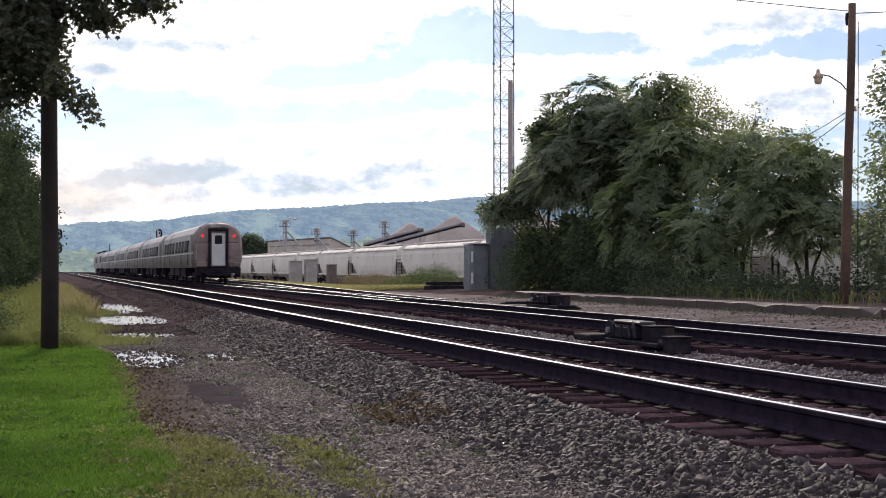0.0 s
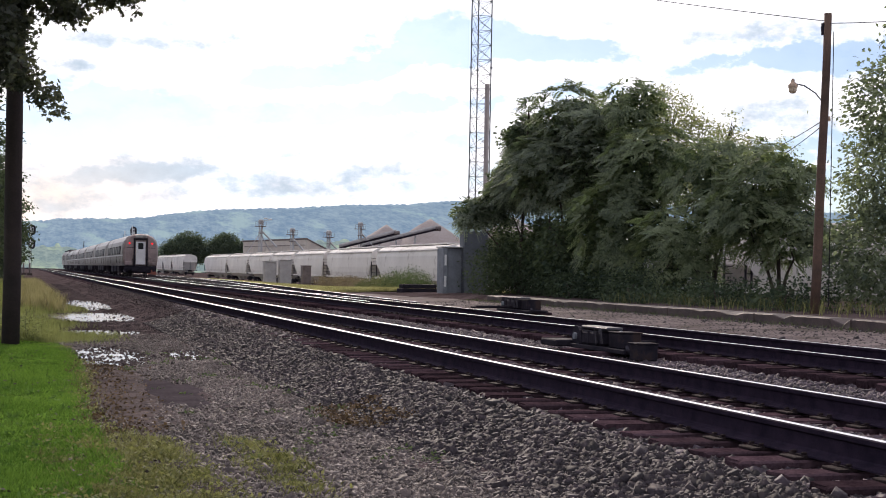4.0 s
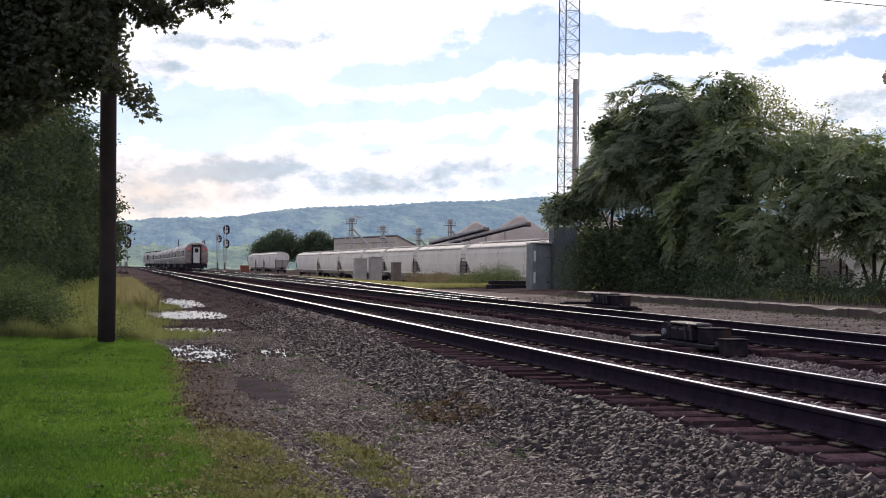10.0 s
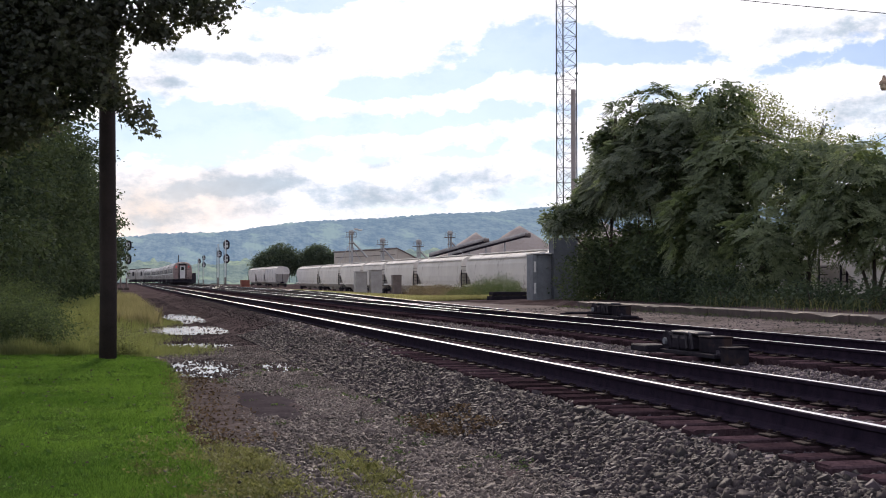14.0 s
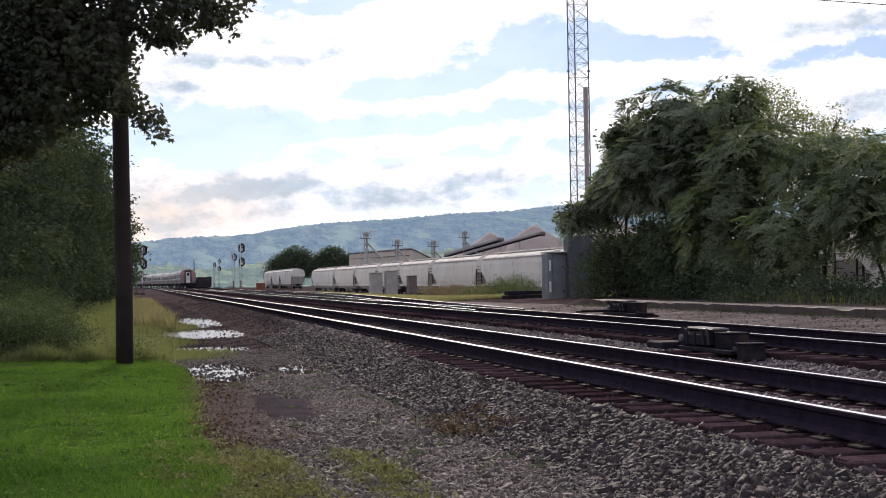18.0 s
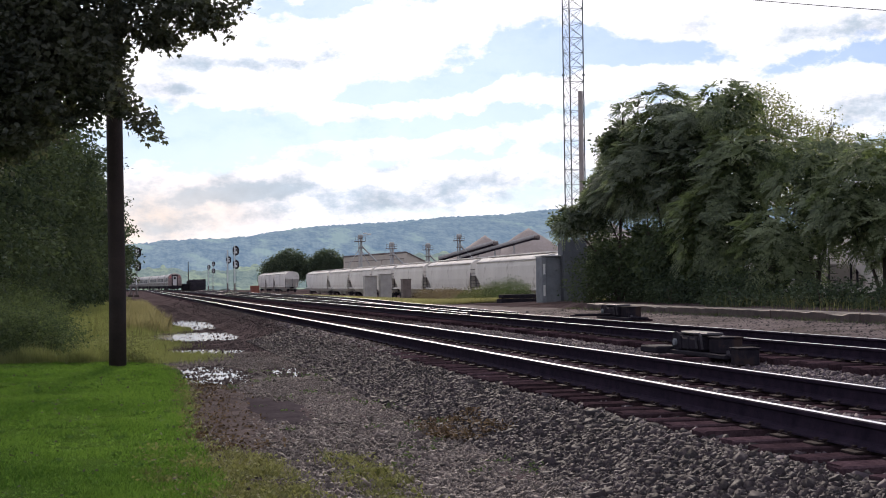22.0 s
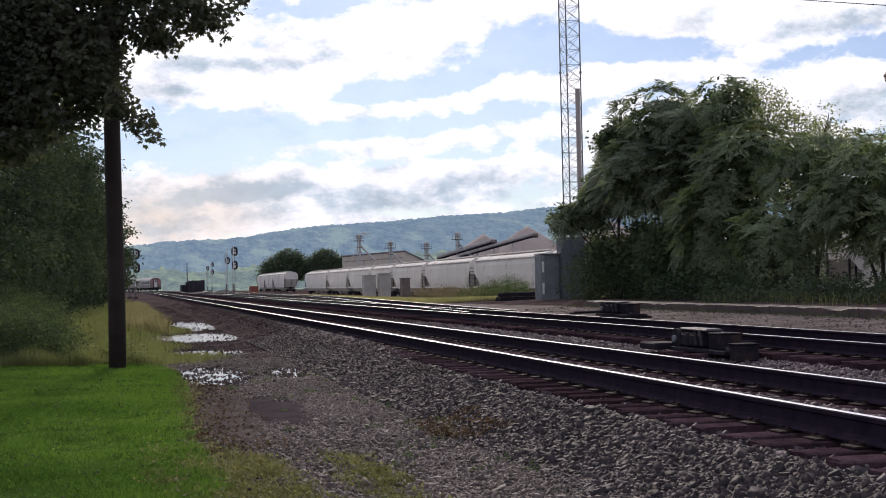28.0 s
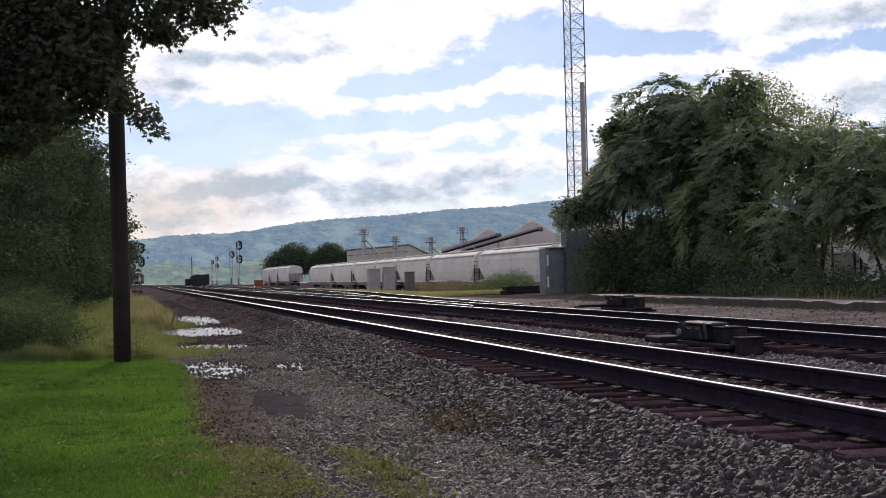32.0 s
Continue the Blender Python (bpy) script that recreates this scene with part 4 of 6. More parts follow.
for k in range(3):
    part("timber", box((0, -0.25 + 0.25 * k, 0.12), (1.9, 0.23, 0.22), None, 0.02), M["iron"], bk)
    part("timber", box((0.05, -0.2 + 0.22 * k, 0.34), (1.8, 0.21, 0.2), None, 0.02), M["iron"], bk)

# ---------------------------------------------------------------- concrete kerb
kerb = thing("kerb", Matrix(), "long old concrete platform kerb with chipped edges", "kerb", kind="structure")
rng = random.Random(9)
y = 6.0
while y < 47.5:
    L = rng.uniform(3.2, 4.6)
    bm = bmesh.new()
    add_box(bm, (16.95, y + L / 2, 0.41), (0.62, L - 0.03, 0.52), None, 0.02)
    bmesh.ops.subdivide_edges(bm, edges=[e for e in bm.edges if e.calc_length() > 1], cuts=9)
    for v in bm.verts:
        if v.co.x < 16.7 and v.co.z > 0.63:
            c = max(0, noise.noise(Vector((v.co.y * 1.3, 4, 1))) - 0.12)
            v.co += Vector((0.16 * c, 0, -0.22 * c))
        v.co.z += 0.012 * noise.noise(Vector((v.co.y * 0.5, v.co.x, 0)))
    part("kerb_block", bm, M["concrete"], kerb)
    y += L

# ---------------------------------------------------------------- switch machines


def switch_machine(m, label, mirrored=False):
    """A power switch machine: crank wheel, gear case under a top bar, motor box, hand throw, conduit, on two long ties."""
    t = thing("switch_machine", m, label, "switch machine", "switch machines")
    I, s = M["iron"], -1 if mirrored else 1
    part("base", box((0, -0.05, 0.03), (0.56, 2.5, 0.07), None, 0.01), I, t)
    part("front_plate", box((-0.3 * s, 1.35, 0.06), (0.5, 0.75, 0.12), None, 0.02), I, t)
    wh_ = part("crank_wheel", tube((-0.2, 0.85, 0.2), (-0.06, 0.85, 0.2), 0.17, seg=18), I, t)
    part("wheel_rim", tube((-0.215, 0.85, 0.2), (-0.19, 0.85, 0.2), 0.185, seg=18), I, wh_)
    part("wheel_hub", tube((-0.26, 0.85, 0.2), (-0.19, 0.85, 0.2), 0.06, seg=12), M["greybox"], wh_, "worn steel hub")
    part("gear_case", box((0, 0.25, 0.19), (0.42, 0.95, 0.26), None, 0.05), I, t)
    for y in (0.62, 0.3, -0.05):
        part("case_rib", box((-0.215, y, 0.2), (0.03, 0.05, 0.24), None, 0.008), I, t)
    part("top_bar", box((-0.02, 0.18, 0.37), (0.3, 1.15, 0.055), None, 0.02), M["greybar"], t, "worn steel bar over the case")
    part("bar_foot", box((-0.02, 0.72, 0.3), (0.22, 0.07, 0.14), pose(0, 0, 0, 22, 0, 0), 0.015), I, t)
    bm = bmesh.new()
    add_path_tube(bm, [(-0.24, -0.12, 0.12), (-0.27, -0.12, 0.34), (-0.27, -0.16, 0.38), (-0.27, -0.3, 0.38), (-0.27, -0.34, 0.34), (-0.24, -0.34, 0.12)], 0.022, 8)
    part("hand_throw_lever", bm, M["greybar"], t, "worn steel loop lever")
    part("motor_box", box((0.03, -0.68, 0.19), (0.4, 0.46, 0.26), None, 0.02), M["blackbox"], t, "rust-stained black box")
    part("motor_lid", box((0.03, -0.68, 0.33), (0.43, 0.49, 0.025), None, 0.01), M["blackbox"], t)
    bm = bmesh.new()
    add_path_tube(bm, [(-0.1, -1.04, 0.1), (-0.2, -1.3, 0.06), (-0.12 * s, -1.6, 0.05)], 0.035, 8)
    part("conduit", bm, I, t)
    if not mirrored:
        jb = part("junction_box", box((-0.12, -1.72, 0.06), (0.36, 0.3, 0.26), None, 0.012), M["blackbox"], t)
        part("junction_lid", box((-0.12, -1.72, 0.2), (0.4, 0.34, 0.025), None, 0.008), M["blackbox"], jb)
    for k, yy in enumerate((0.32, 0.18)):
        part("throw_rod", tube((0.2 * s, yy, 0.1 + 0.03 * k), ((1.35 - 0.1 * k) * s, yy, 0.1 + 0.03 * k), 0.022, seg=8), I, t)
    for yy in (0.42, -0.55):
        part("long_tie", box((0.2 * s, yy, -0.075), (1.7, 0.24, 0.15), None, 0.01), M["tie"], t)
    return t


M["greybar"] = material("worn_dark_steel", (0.03, 0.027, 0.034), (0.075, 0.068, 0.08), 8.0, 0.55, 0.2, bump=0.2)
switch_machine(pose(8.78, 19.3, 0.35) @ Matrix.Scale(0.88, 4), "black iron switch machine on long ties between the tracks")
switch_machine(pose(13.35, 35.2, 0.45), "black iron switch machine beside the second track", True)

# ---------------------------------------------------------------- signals
M["brownbox"] = material("brown_box", (0.12, 0.095, 0.088), (0.2, 0.16, 0.15), 2.0, 0.7, bump=0.1)


M["palebox2"] = material("pale_face", (0.5, 0.52, 0.55), (0.7, 0.72, 0.74), 2.0, 0.6, bump=0.1)


def signal_mast(m, heads, height, label, r=0.065):
    t = thing("railway_signal", m, label, "railway signal", "railway signals")
    part("mast", tube((0, 0, 1.5), (0, 0, height), r, seg=8), M["palebox2"], t, "pale mast")
    part("mast_foot", tube((0, 0, 0), (0, 0, 1.6), r + 0.04, seg=8), M["brownbox"], t, "rusty mast foot")
    part("footing", box((0, 0, 0.15), (0.7, 0.7, 0.3), None, 0.02), M["concrete"], t)
    for z, w in heads:
        pts = []
        for k in range(24):
            a = 2 * math.pi * (k + 0.5) / 24
            pts.append((0.2 + w * 0.92 * math.cos(a), z + w * 0.95 * math.sin(a) + (0.42 * w if math.sin(a) > 0 else -0.42 * w)))
        h = part("signal_head", prism(pts, 0.3, 0.34), M["iron"], t, "black oblong signal target")
        part("lamp_case", box((0.22, 0.2, z - 0.05 * w), (0.62 * w, 0.22, 1.5 * w), None, 0.03), M["palebox2"], h, "pale lamp case")
        part("bracket", box((0.1, 0.05, z - 0.55 * w), (0.3 + 0.5 * w, 0.08, 0.09)), M["palebox2"], h)
        part("case_door", box((0.24, 0.08, z + 0.2 * w), (0.36 * w, 0.03, 0.62 * w), None, 0.01), M["iron"], h)
        for dz in (-0.5 * w, 0.4 * w):
            part("hood", tube((0.22, 0.34, z + dz), (0.22, 0.62, z + dz - 0.03), 0.12, 0.13, 10), M["iron"], h)
    bm = bmesh.new()
    for dx in (-0.2, 0.2):
        add_tube(bm, (dx, 0.15, 0.2), (dx, 0.15, height - 0.5), 0.02, seg=4)
    for k in range(int(height / 0.4)):
        add_tube(bm, (-0.2, 0.15, 0.3 + 0.4 * k), (0.2, 0.15, 0.3 + 0.4 * k), 0.012, seg=4)
    part("ladder", bm, M["galv"], t)
    return t


signal_mast(pose(1.5, 186, 0.1), [(5.95, 0.5), (4.1, 0.48)], 6.9, "steel mast signal with two black round targets")
signal_mast(pose(0.75, 192, 0.1), [(5.0, 0.38)], 6.2, "slim steel mast signal with one black target")
signal_mast(pose(15.4, 198, 0.2), [(6.3, 0.5), (4.3, 0.48)], 7.1, "steel mast signal with two black round targets")
signal_mast(pose(14.45, 199, 0.2), [(5.0, 0.38)], 6.4, "slim steel mast signal with one black target")
signal_mast(pose(25.2, 410, -0.1), [(8.1, 0.5), (6.0, 0.55)], 8.8, "far steel mast signal with pale backs")
signal_mast(pose(23.9, 411, -0.1), [(7.1, 0.5)], 8.0, "far slim steel mast signal")
fp = thing("far_pole", pose(10.2 + 0.5, 334, 0.2), "slim far wooden pole beside the track", "pole")
part("shaft", tube((4, 0, 0), (4, 0, 7.2), 0.13, 0.09, 8), M["polewood"], fp)

# ---------------------------------------------------------------- covered hopper cars
M["hopper"] = material("hopper_paint", (0.66, 0.625, 0.585), (0.78, 0.745, 0.70), 0.35, 0.8, bump=0.1, spec=0.15, stain=(0.38, 0.33, 0.30), stain_scale=0.5, stain_at=(0.55, 0.72))


def hopper_car(x, y0, y1, z, top, label, seams=False):
    L = y1 - y0
    t = thing("hopper_car", pose(x, (y0 + y1) / 2, z), label, "railway car", "hopper cars")
    H = top - z
    w = 1.55
    half = [(w - 0.16, 1.3), (w - 0.04, 1.75), (w, 2.25), (w - 0.02, H - 1.0), (w - 0.1, H - 0.62), (w - 0.3, H - 0.34), (0.9, H - 0.12)]
    prof = [(0.9, 0.75)] + half + [(0, H)] + [(-u, v) for u, v in half[::-1]] + [(-0.9, 0.75)]
    bm = bmesh.new()
    e = L / 2 - 0.5
    rings = []
    for yy, cut in ((-e, 1), (-e + 1.6, 0), (e - 1.6, 0), (e, 1)):
        rings.append([bm.verts.new((u, yy, max(wz, H - 1.7) if cut else wz)) for u, wz in prof])
    n = len(prof)
    for a, b in zip(rings, rings[1:]):
        for k in range(n):
            bm.faces.new((a[k], a[(k + 1) % n], b[(k + 1) % n], b[k]))
    bm.faces.new(rings[0][::-1])
    bm.faces.new(rings[-1])
    part("body", bm, M["hopper"], t, smooth=False)
    part("eave_rail", box((-w + 0.1, 0, H - 0.5), (0.1, L - 1.4, 0.09)), M["palebox"], t, "grey eave line")
    for k in range(5):
        part("roof_hatch", box((-0.45, (k - 2) * (L - 4.0) / 5, H + 0.05), (0.5, (L - 4.0) / 5.6, 0.12), None, 0.03), M["hopper"], t)
    for k in (-1, 0, 1) if seams else ():
        part("bay_seam", box((-w, k * (L - 3.0) / 4, (H + 0.7) / 2), (0.05, 0.06, H - 2.1)), M["palebox"], t)
    part("side_sill", box((-w, 0, 1.28), (0.1, L - 1.0, 0.2)), M["hopper"], t)
    part("underframe", box((0, 0, 1.0), (0.7, L - 0.4, 0.28)), M["iron"], t)
    bm = bmesh.new()
    add_box(bm, (0, 0, H + 0.06), (0.7, L - 2.0, 0.05))
    part("roof_walk", bm, M["hopper"], t)
    for sgn in (-1, 1):
        bm = bmesh.new()
        for dx in (0.0, w - 0.05):
            part("end_post", box((dx, sgn * (e - 0.02), 2.0), (0.08, 0.08, H - 2.6)), M["iron"], t)
        add_box(bm, (-w + 0.05, sgn * (e - 0.02), 2.0), (0.08, 0.08, H - 2.6))
        for k in range(6):
            add_box(bm, (-w + 0.25, sgn * (e + 0.02), 1.4 + 0.35 * k), (0.45, 0.04, 0.04))
        part("ladder", bm, M["iron"], t)
        part("end_platform", box((0, sgn * (L / 2 - 0.4), 1.15), (2.9, 0.8, 0.1)), M["iron"], t)
        tk = part("truck", box((0, sgn * (e - 1.6), 0.5), (2.1, 1.9, 0.3), None, 0.05), M["iron"], t)
        for dy in (-0.85, 0.85):
            for dx in (-0.75, 0.75):
                part("wheel", tube((dx - 0.07, sgn * (e - 1.6) + dy, 0.42), (dx + 0.07, sgn * (e - 1.6) + dy, 0.42), 0.42, seg=14), M["iron"], tk)
    for yy in (-L * 0.22, L * 0.0, L * 0.22):
        bm = bmesh.new()
        add_box(bm, (0, yy, 0.7), (1.6, L * 0.17, 0.8), Matrix.Rotation(math.pi, 4, "X"), 0.0, 0.35)
        part("outlet", bm, M["hopper"], t)
    return t


for y0, y1 in ((36.5, 58.2), (59.2, 81.0), (82.0, 104.5), (105.5, 128.2), (129.2, 150.3), (151.3, 169.5), (170.5, 185.0), (186.0, 204.5), (205.5, 226.5), (227.5, 256.0)):
    hopper_car(34.6, y0, y1, -0.4, 3.85, "pale grey covered hopper car standing in the yard")
for y0, y1 in ((301, 325), (326, 345), (346, 366)):
    hopper_car(35.9, y0, y1, -0.2, 4.4, "pale grey covered hopper car at the far end of the yard", True)

# dark loaded gondola
dk = thing("gondola_car", pose(16.2, 335, -0.1), "black loaded gondola car standing on a far track", "railway car")
# Black lifted and slightly blued: distance haze mixed into the car's colour.
M["coal"] = material("hazed_black_steel", (0.030, 0.027, 0.034), (0.055, 0.05, 0.06), 1.0, 0.9, bump=0.3, spec=0.05)
part("body", box((0.5, 0, 1.6), (3.6, 14, 1.9), None, 0.1), M["coal"], dk)
bm = bmesh.new()
for k in range(9):
    add_box(bm, (0.5 + 1.1 * math.sin(k * 2.4), -5.4 + 1.35 * k, 2.65 + 0.12 * math.sin(k * 1.7)), (2.0 + 0.5 * math.cos(k), 1.5, 0.75), pose(0, 0, 0, 8 * math.sin(k * 3.1), 10 * math.cos(k * 2.2), 9 * math.sin(k)), 0.12)
part("load", bm, M["coal"], dk, "uneven dark load")
part("end_unit", box((-2.1, 2.0, 1.35), (1.7, 8, 1.7), None, 0.2), M["coal"], dk)
for dy in (-5.5, 5.5):
    part("truck", box((0.3, dy, 0.4), (3.0, 2.2, 0.8), None, 0.05), M["coal"], dk)

M["maroon"] = material("maroon_paint", (0.16, 0.05, 0.035), (0.26, 0.09, 0.06), 1.0, 0.7, bump=0.1)
mb = thing("maroon_container", pose(27.5, 300, -0.3), "small faded maroon container in the yard", "container")
part("body", box((0, 0, 0.9), (1.8, 3.0, 1.6), None, 0.03), M["maroon"], mb)

# relay boxes in the grass
def relay_box(x, y, w, h, mat, label):
    t = thing("relay_box", pose(x, y, 0.1), label, "cabinet", "relay boxes")
    part("body", box((0, 0, h / 2), (w, 1.0, h), None, 0.02), mat, t)
    part("roof", box((0, -0.03, h + 0.03), (w + 0.12, 1.15, 0.07), None, 0.02), mat, t)
    part("door", box((0, -0.51, h * 0.5), (w * 0.8, 0.03, h * 0.85), None, 0.008), mat, t)
    return t


relay_box(22.95, 129.0, 1.15, 2.1, M["palebox"], "weathered grey steel relay box in the grass beside the yard")
relay_box(24.35, 128.6, 1.1, 2.25, M["palebox"], "pale grey steel relay box in the grass")
relay_box(26.3, 128.2, 0.8, 1.75, M["brownbox"], "brown steel relay box in the grass")

# ---------------------------------------------------------------- grain plant
# Galvanised steel of the far plant, lightened so its colour carries the haze.
M["galv_hazed"] = material("hazed_galvanised", (0.36, 0.36, 0.36), (0.54, 0.53, 0.52), 0.6, 0.6, 0.0, bump=0.1)
M["tan"] = material("tan_siding", (0.50, 0.445, 0.385), (0.60, 0.535, 0.465), 0.4, 0.85, bump=0.1)
wh = thing("warehouse", Matrix(), "low tan steel warehouse with a single sloping roof", "building")
corner, far_end = Vector((52.5, 256.0, -0.5)), Vector((46.4, 295.0, -0.5))
along = (far_end - corner).normalized()
deep = Vector((along.y, -along.x, 0))


def shed(depth, high, low, lift=0.0, over=0.0):
    """A long block whose top falls away from its tall wall."""
    bm = bmesh.new()
    ends = []
    for p in (corner - along * over, far_end + along * over):
        ends.append([bm.verts.new(p + deep * d + Vector((0, 0, z))) for d, z in ((-over, lift), (-over, high), (depth + over, low), (depth + over, lift))])
    bm.faces.new(ends[0])
    bm.faces.new(ends[1][::-1])
    for i in range(4):
        bm.faces.new((ends[0][i], ends[1][i], ends[1][(i + 1) % 4], ends[0][(i + 1) % 4]))
    return bm


part("wall", shed(4.4, 7.85, 5.65), M["tan"], wh)
bm = shed(4.4, 8.1, 5.9, 0.0, 0.18)
for v in bm.verts:
    if v.co.z < 0:
        v.co.z = 7.37 if (v.co - corner).dot(deep) < 2 else 5.17
part("roof", bm, M["brownbox"], wh, "thin dark roof edge")
turn = math.degrees(math.atan2(-along.x, along.y))
mid = (corner + far_end) / 2
part("gutter", box(mid - deep * 0.06 + Vector((0, 0, 6.75)), (0.12, 37, 0.12), pose(0, 0, 0, 0, 0, turn)), M["brownbox"], wh)
for k in range(12):
    part("panel_rib", box(corner.lerp(far_end, (k + 0.4) / 12) - deep * 0.03 + Vector((0, 0, 3.6)), (0.06, 0.12, 6.2), pose(0, 0, 0, 0, 0, turn)), M["tan"], wh)

def mast(x, y, h, label, lamps=False):
    t = thing("elevator_mast", pose(x, y, -0.5), label, "mast", "elevator masts")
    bm = bmesh.new()
    for dx in (-0.19, 0.19):
        for dy in (-0.19, 0.19):
            add_tube(bm, (dx, dy, 0), (dx, dy, h), 0.06, seg=4)
    for k in range(int(h / 1.2)):
        z = 1.2 * k
        for a, b in (((-0.19, -0.19), (0.19, -0.19)), ((0.19, -0.19), (0.19, 0.19))):
            add_tube(bm, (*a, z), (*b, z + 1.2), 0.04, seg=4)
            add_tube(bm, (*a, z), (*b, z), 0.04, seg=4)
    part("frame", bm, M["galv_hazed"], t)
    part("leg_casing", box((0.25, 0, h / 2), (0.34, 0.3, h), None, 0.02), M["galv_hazed"], t)
    part("head", box((0.1, 0, h + 0.15), (0.9, 0.6, 0.8), None, 0.16), M["galv_hazed"], t)
    part("platform", box((0, 0, h - 0.7), (1.9, 1.2, 0.1)), M["brownbox"], t)
    part("platform", box((0.1, 0, h - 1.9), (1.0, 1.0, 0.08)), M["brownbox"], t)
    bm = bmesh.new()
    for z, w in ((h - 0.7, 0.95),):
        for k in range(5):
            add_tube(bm, (-w + 0.5 * w * k, -0.6, z), (-w + 0.5 * w * k, -0.6, z + 0.8), 0.025, seg=4)
        for dz in (0.4, 0.8):
            add_tube(bm, (-w, -0.6, z + dz), (w, -0.6, z + dz), 0.025, seg=4)
    part("railing", bm, M["brownbox"], t, "dark steel railing")
    part("spout", tube((0.4, 0, h - 1.6), (2.9, -1, h - 4.4), 0.17, seg=8), M["galv_hazed"], t)
    if lamps:
        for dx, dz in ((0.9, 0.75), (1.7, 0.6)):
            part("flood_lamp", box((dx, -0.3, h + dz), (0.7, 0.4, 0.28), None, 0.06), M["white"], t, "white flood lamp")
        part("lamp_arm", tube((0, 0, h + 0.2), (1.8, -0.2, h + 0.55), 0.05, seg=6), M["galv_hazed"], t)
    return t


def guy_legs(x, y, h):
    for dx, dy in ((-3.2, 0.0), (3.0, 0.6)):
        part("guy_leg", tube((0, 0, h - 1.8), (dx, dy, h - 7.0), 0.07, seg=6), M["galv_hazed"], mast_first)


for x, y, h in ((41.6, 245, 10.4), (47.2, 244, 9.0), (53.6, 242.5, 8.7), (59.1, 241, 10.3)):
    mast_new = mast(x, y, h, "galvanised grain elevator mast with platform and spout", x < 42)
    mast_first = mast_new if x < 42 else mast_first
guy_legs(41.6, 245, 10.4)


def conveyor(a, b):
    t = thing("conveyor", Matrix(), "long inclined covered belt conveyor on steel legs", "conveyor", "conveyors")
    a, b = Vector(a), Vector(b)
    q = (b - a).to_track_quat("Y", "Z").to_matrix().to_4x4()
    L = (b - a).length
    part("gallery", box((a + b) / 2, (0.9, L, 0.34), q, 0.05), M["blackbox"], t)
    part("cover", tube(a + Vector((0, 0, 0.42)), b + Vector((0, 0, 0.42)), 0.36, seg=10), M["palebox"], t, "grey half-round cover")
    part("head_drum", tube(b + Vector((-0.5, 0, 0.1)), b + Vector((0.5, 0, 0.1)), 0.45, seg=12), M["brownbox"], t)
    for u in (0.45, 0.7):
        p = a.lerp(b, u)
        bm = bmesh.new()
        add_tube(bm, p, (p.x - 0.8, p.y, -0.5), 0.07, seg=6)
        add_tube(bm, p, (p.x + 0.8, p.y, -0.5), 0.09, seg=6)
        part("trestle", bm, M["galv_hazed"], t)
    return t


conveyor((55.5, 242, 5.5), (65.65, 239.7, 8.4))
conveyor((59.5, 241, 5.8), (73.0, 238, 9.4))

# Brown aggregate made paler: the haze before the heaps is in this colour.
M["pile"] = material("hazed_aggregate", (0.30, 0.25, 0.225), (0.41, 0.35, 0.325), 0.12, 0.95, bump=0.4, fine=2.0, coord="World")


def pile(x, y, r, h, seed, stretch=1.0):
    n, rings = 48, 14
    v = [(0, 0, h)]
    f = []
    for k in range(1, rings + 1):
        for i in range(n):
            a = 2 * math.pi * i / n
            u = k / rings
            rr = r * u * (1 + 0.08 * noise.noise(Vector((math.cos(a) * 1.5, math.sin(a) * 1.5, seed))))
            zz = h * (1 - u) ** 1.02 + 0.5 * noise.noise(Vector((rr * math.cos(a) * 0.2, rr * math.sin(a) * 0.2, seed + 3)))
            v.append((rr * math.cos(a) * stretch, rr * math.sin(a), zz if k < rings else -0.5))
    for i in range(n):
        f.append((0, 1 + i, 1 + (i + 1) % n))
    for k in range(rings - 1):
        for i in range(n):
            a = 1 + k * n
            f.append((a + i, a + n + i, a + n + (i + 1) % n, a + (i + 1) % n))
    ob = new("aggregate_heap", mesh_from("aggregate_heap", v, f, M["pile"], True))
    ob.location = (x, y, -0.5)
    return tagged(ob, "tall brown cone of stockpiled aggregate", "gravel pile", "gravel piles", "stuff")


pile(74.4, 280, 19, 12.0, 1)
pile(83.5, 278, 21, 13.4, 2)
pile(98.5, 268, 24, 14.0, 3)

# far trees behind the yard
for k, (x, y, bl) in enumerate((
        (42.5, 382, [(42.5, 382, 6.2, 4.6, 3.5, 4.0), (39.0, 381, 4.6, 2.6, 2.5, 3.4), (45.0, 382, 8.4, 3.4, 3.0, 3.4), (47.6, 382, 6.4, 2.6, 2.6, 3.8)]),
        (55.0, 380, [(55.0, 380, 7.4, 4.2, 3.0, 3.8), (59.0, 380, 5.6, 3.0, 2.6, 3.2), (51.6, 380, 6.2, 2.6, 2.4, 3.6)]))):
    t = thing("tree", Matrix(), "round dark green tree behind the hopper cars", "tree", "trees behind the yard")
    bm = bmesh.new()
    limbs(bm, (x, y, -0.5), bl, random.Random(k), 0.3)
    part("trunk", bm, M["bark"], t)
    simple_crown("crown", bl, 1900, 8, 0.5, M["leaf_far"], t, 90 + k, 0.6)

# ---------------------------------------------------------------- overhead wires
def wire(a, b, sag, label):
    bm = bmesh.new()
    a, b = Vector(a), Vector(b)
    pts = []
    for k in range(17):
        u = k / 16
        p = a.lerp(b, u)
        p.z -= sag * 4 * u * (1 - u)
        pts.append(p)
    add_path_tube(bm, pts, 0.011, 5)
    return tagged(part("overhead_wire", bm, M["iron"]), label, "wire", "overhead wires")


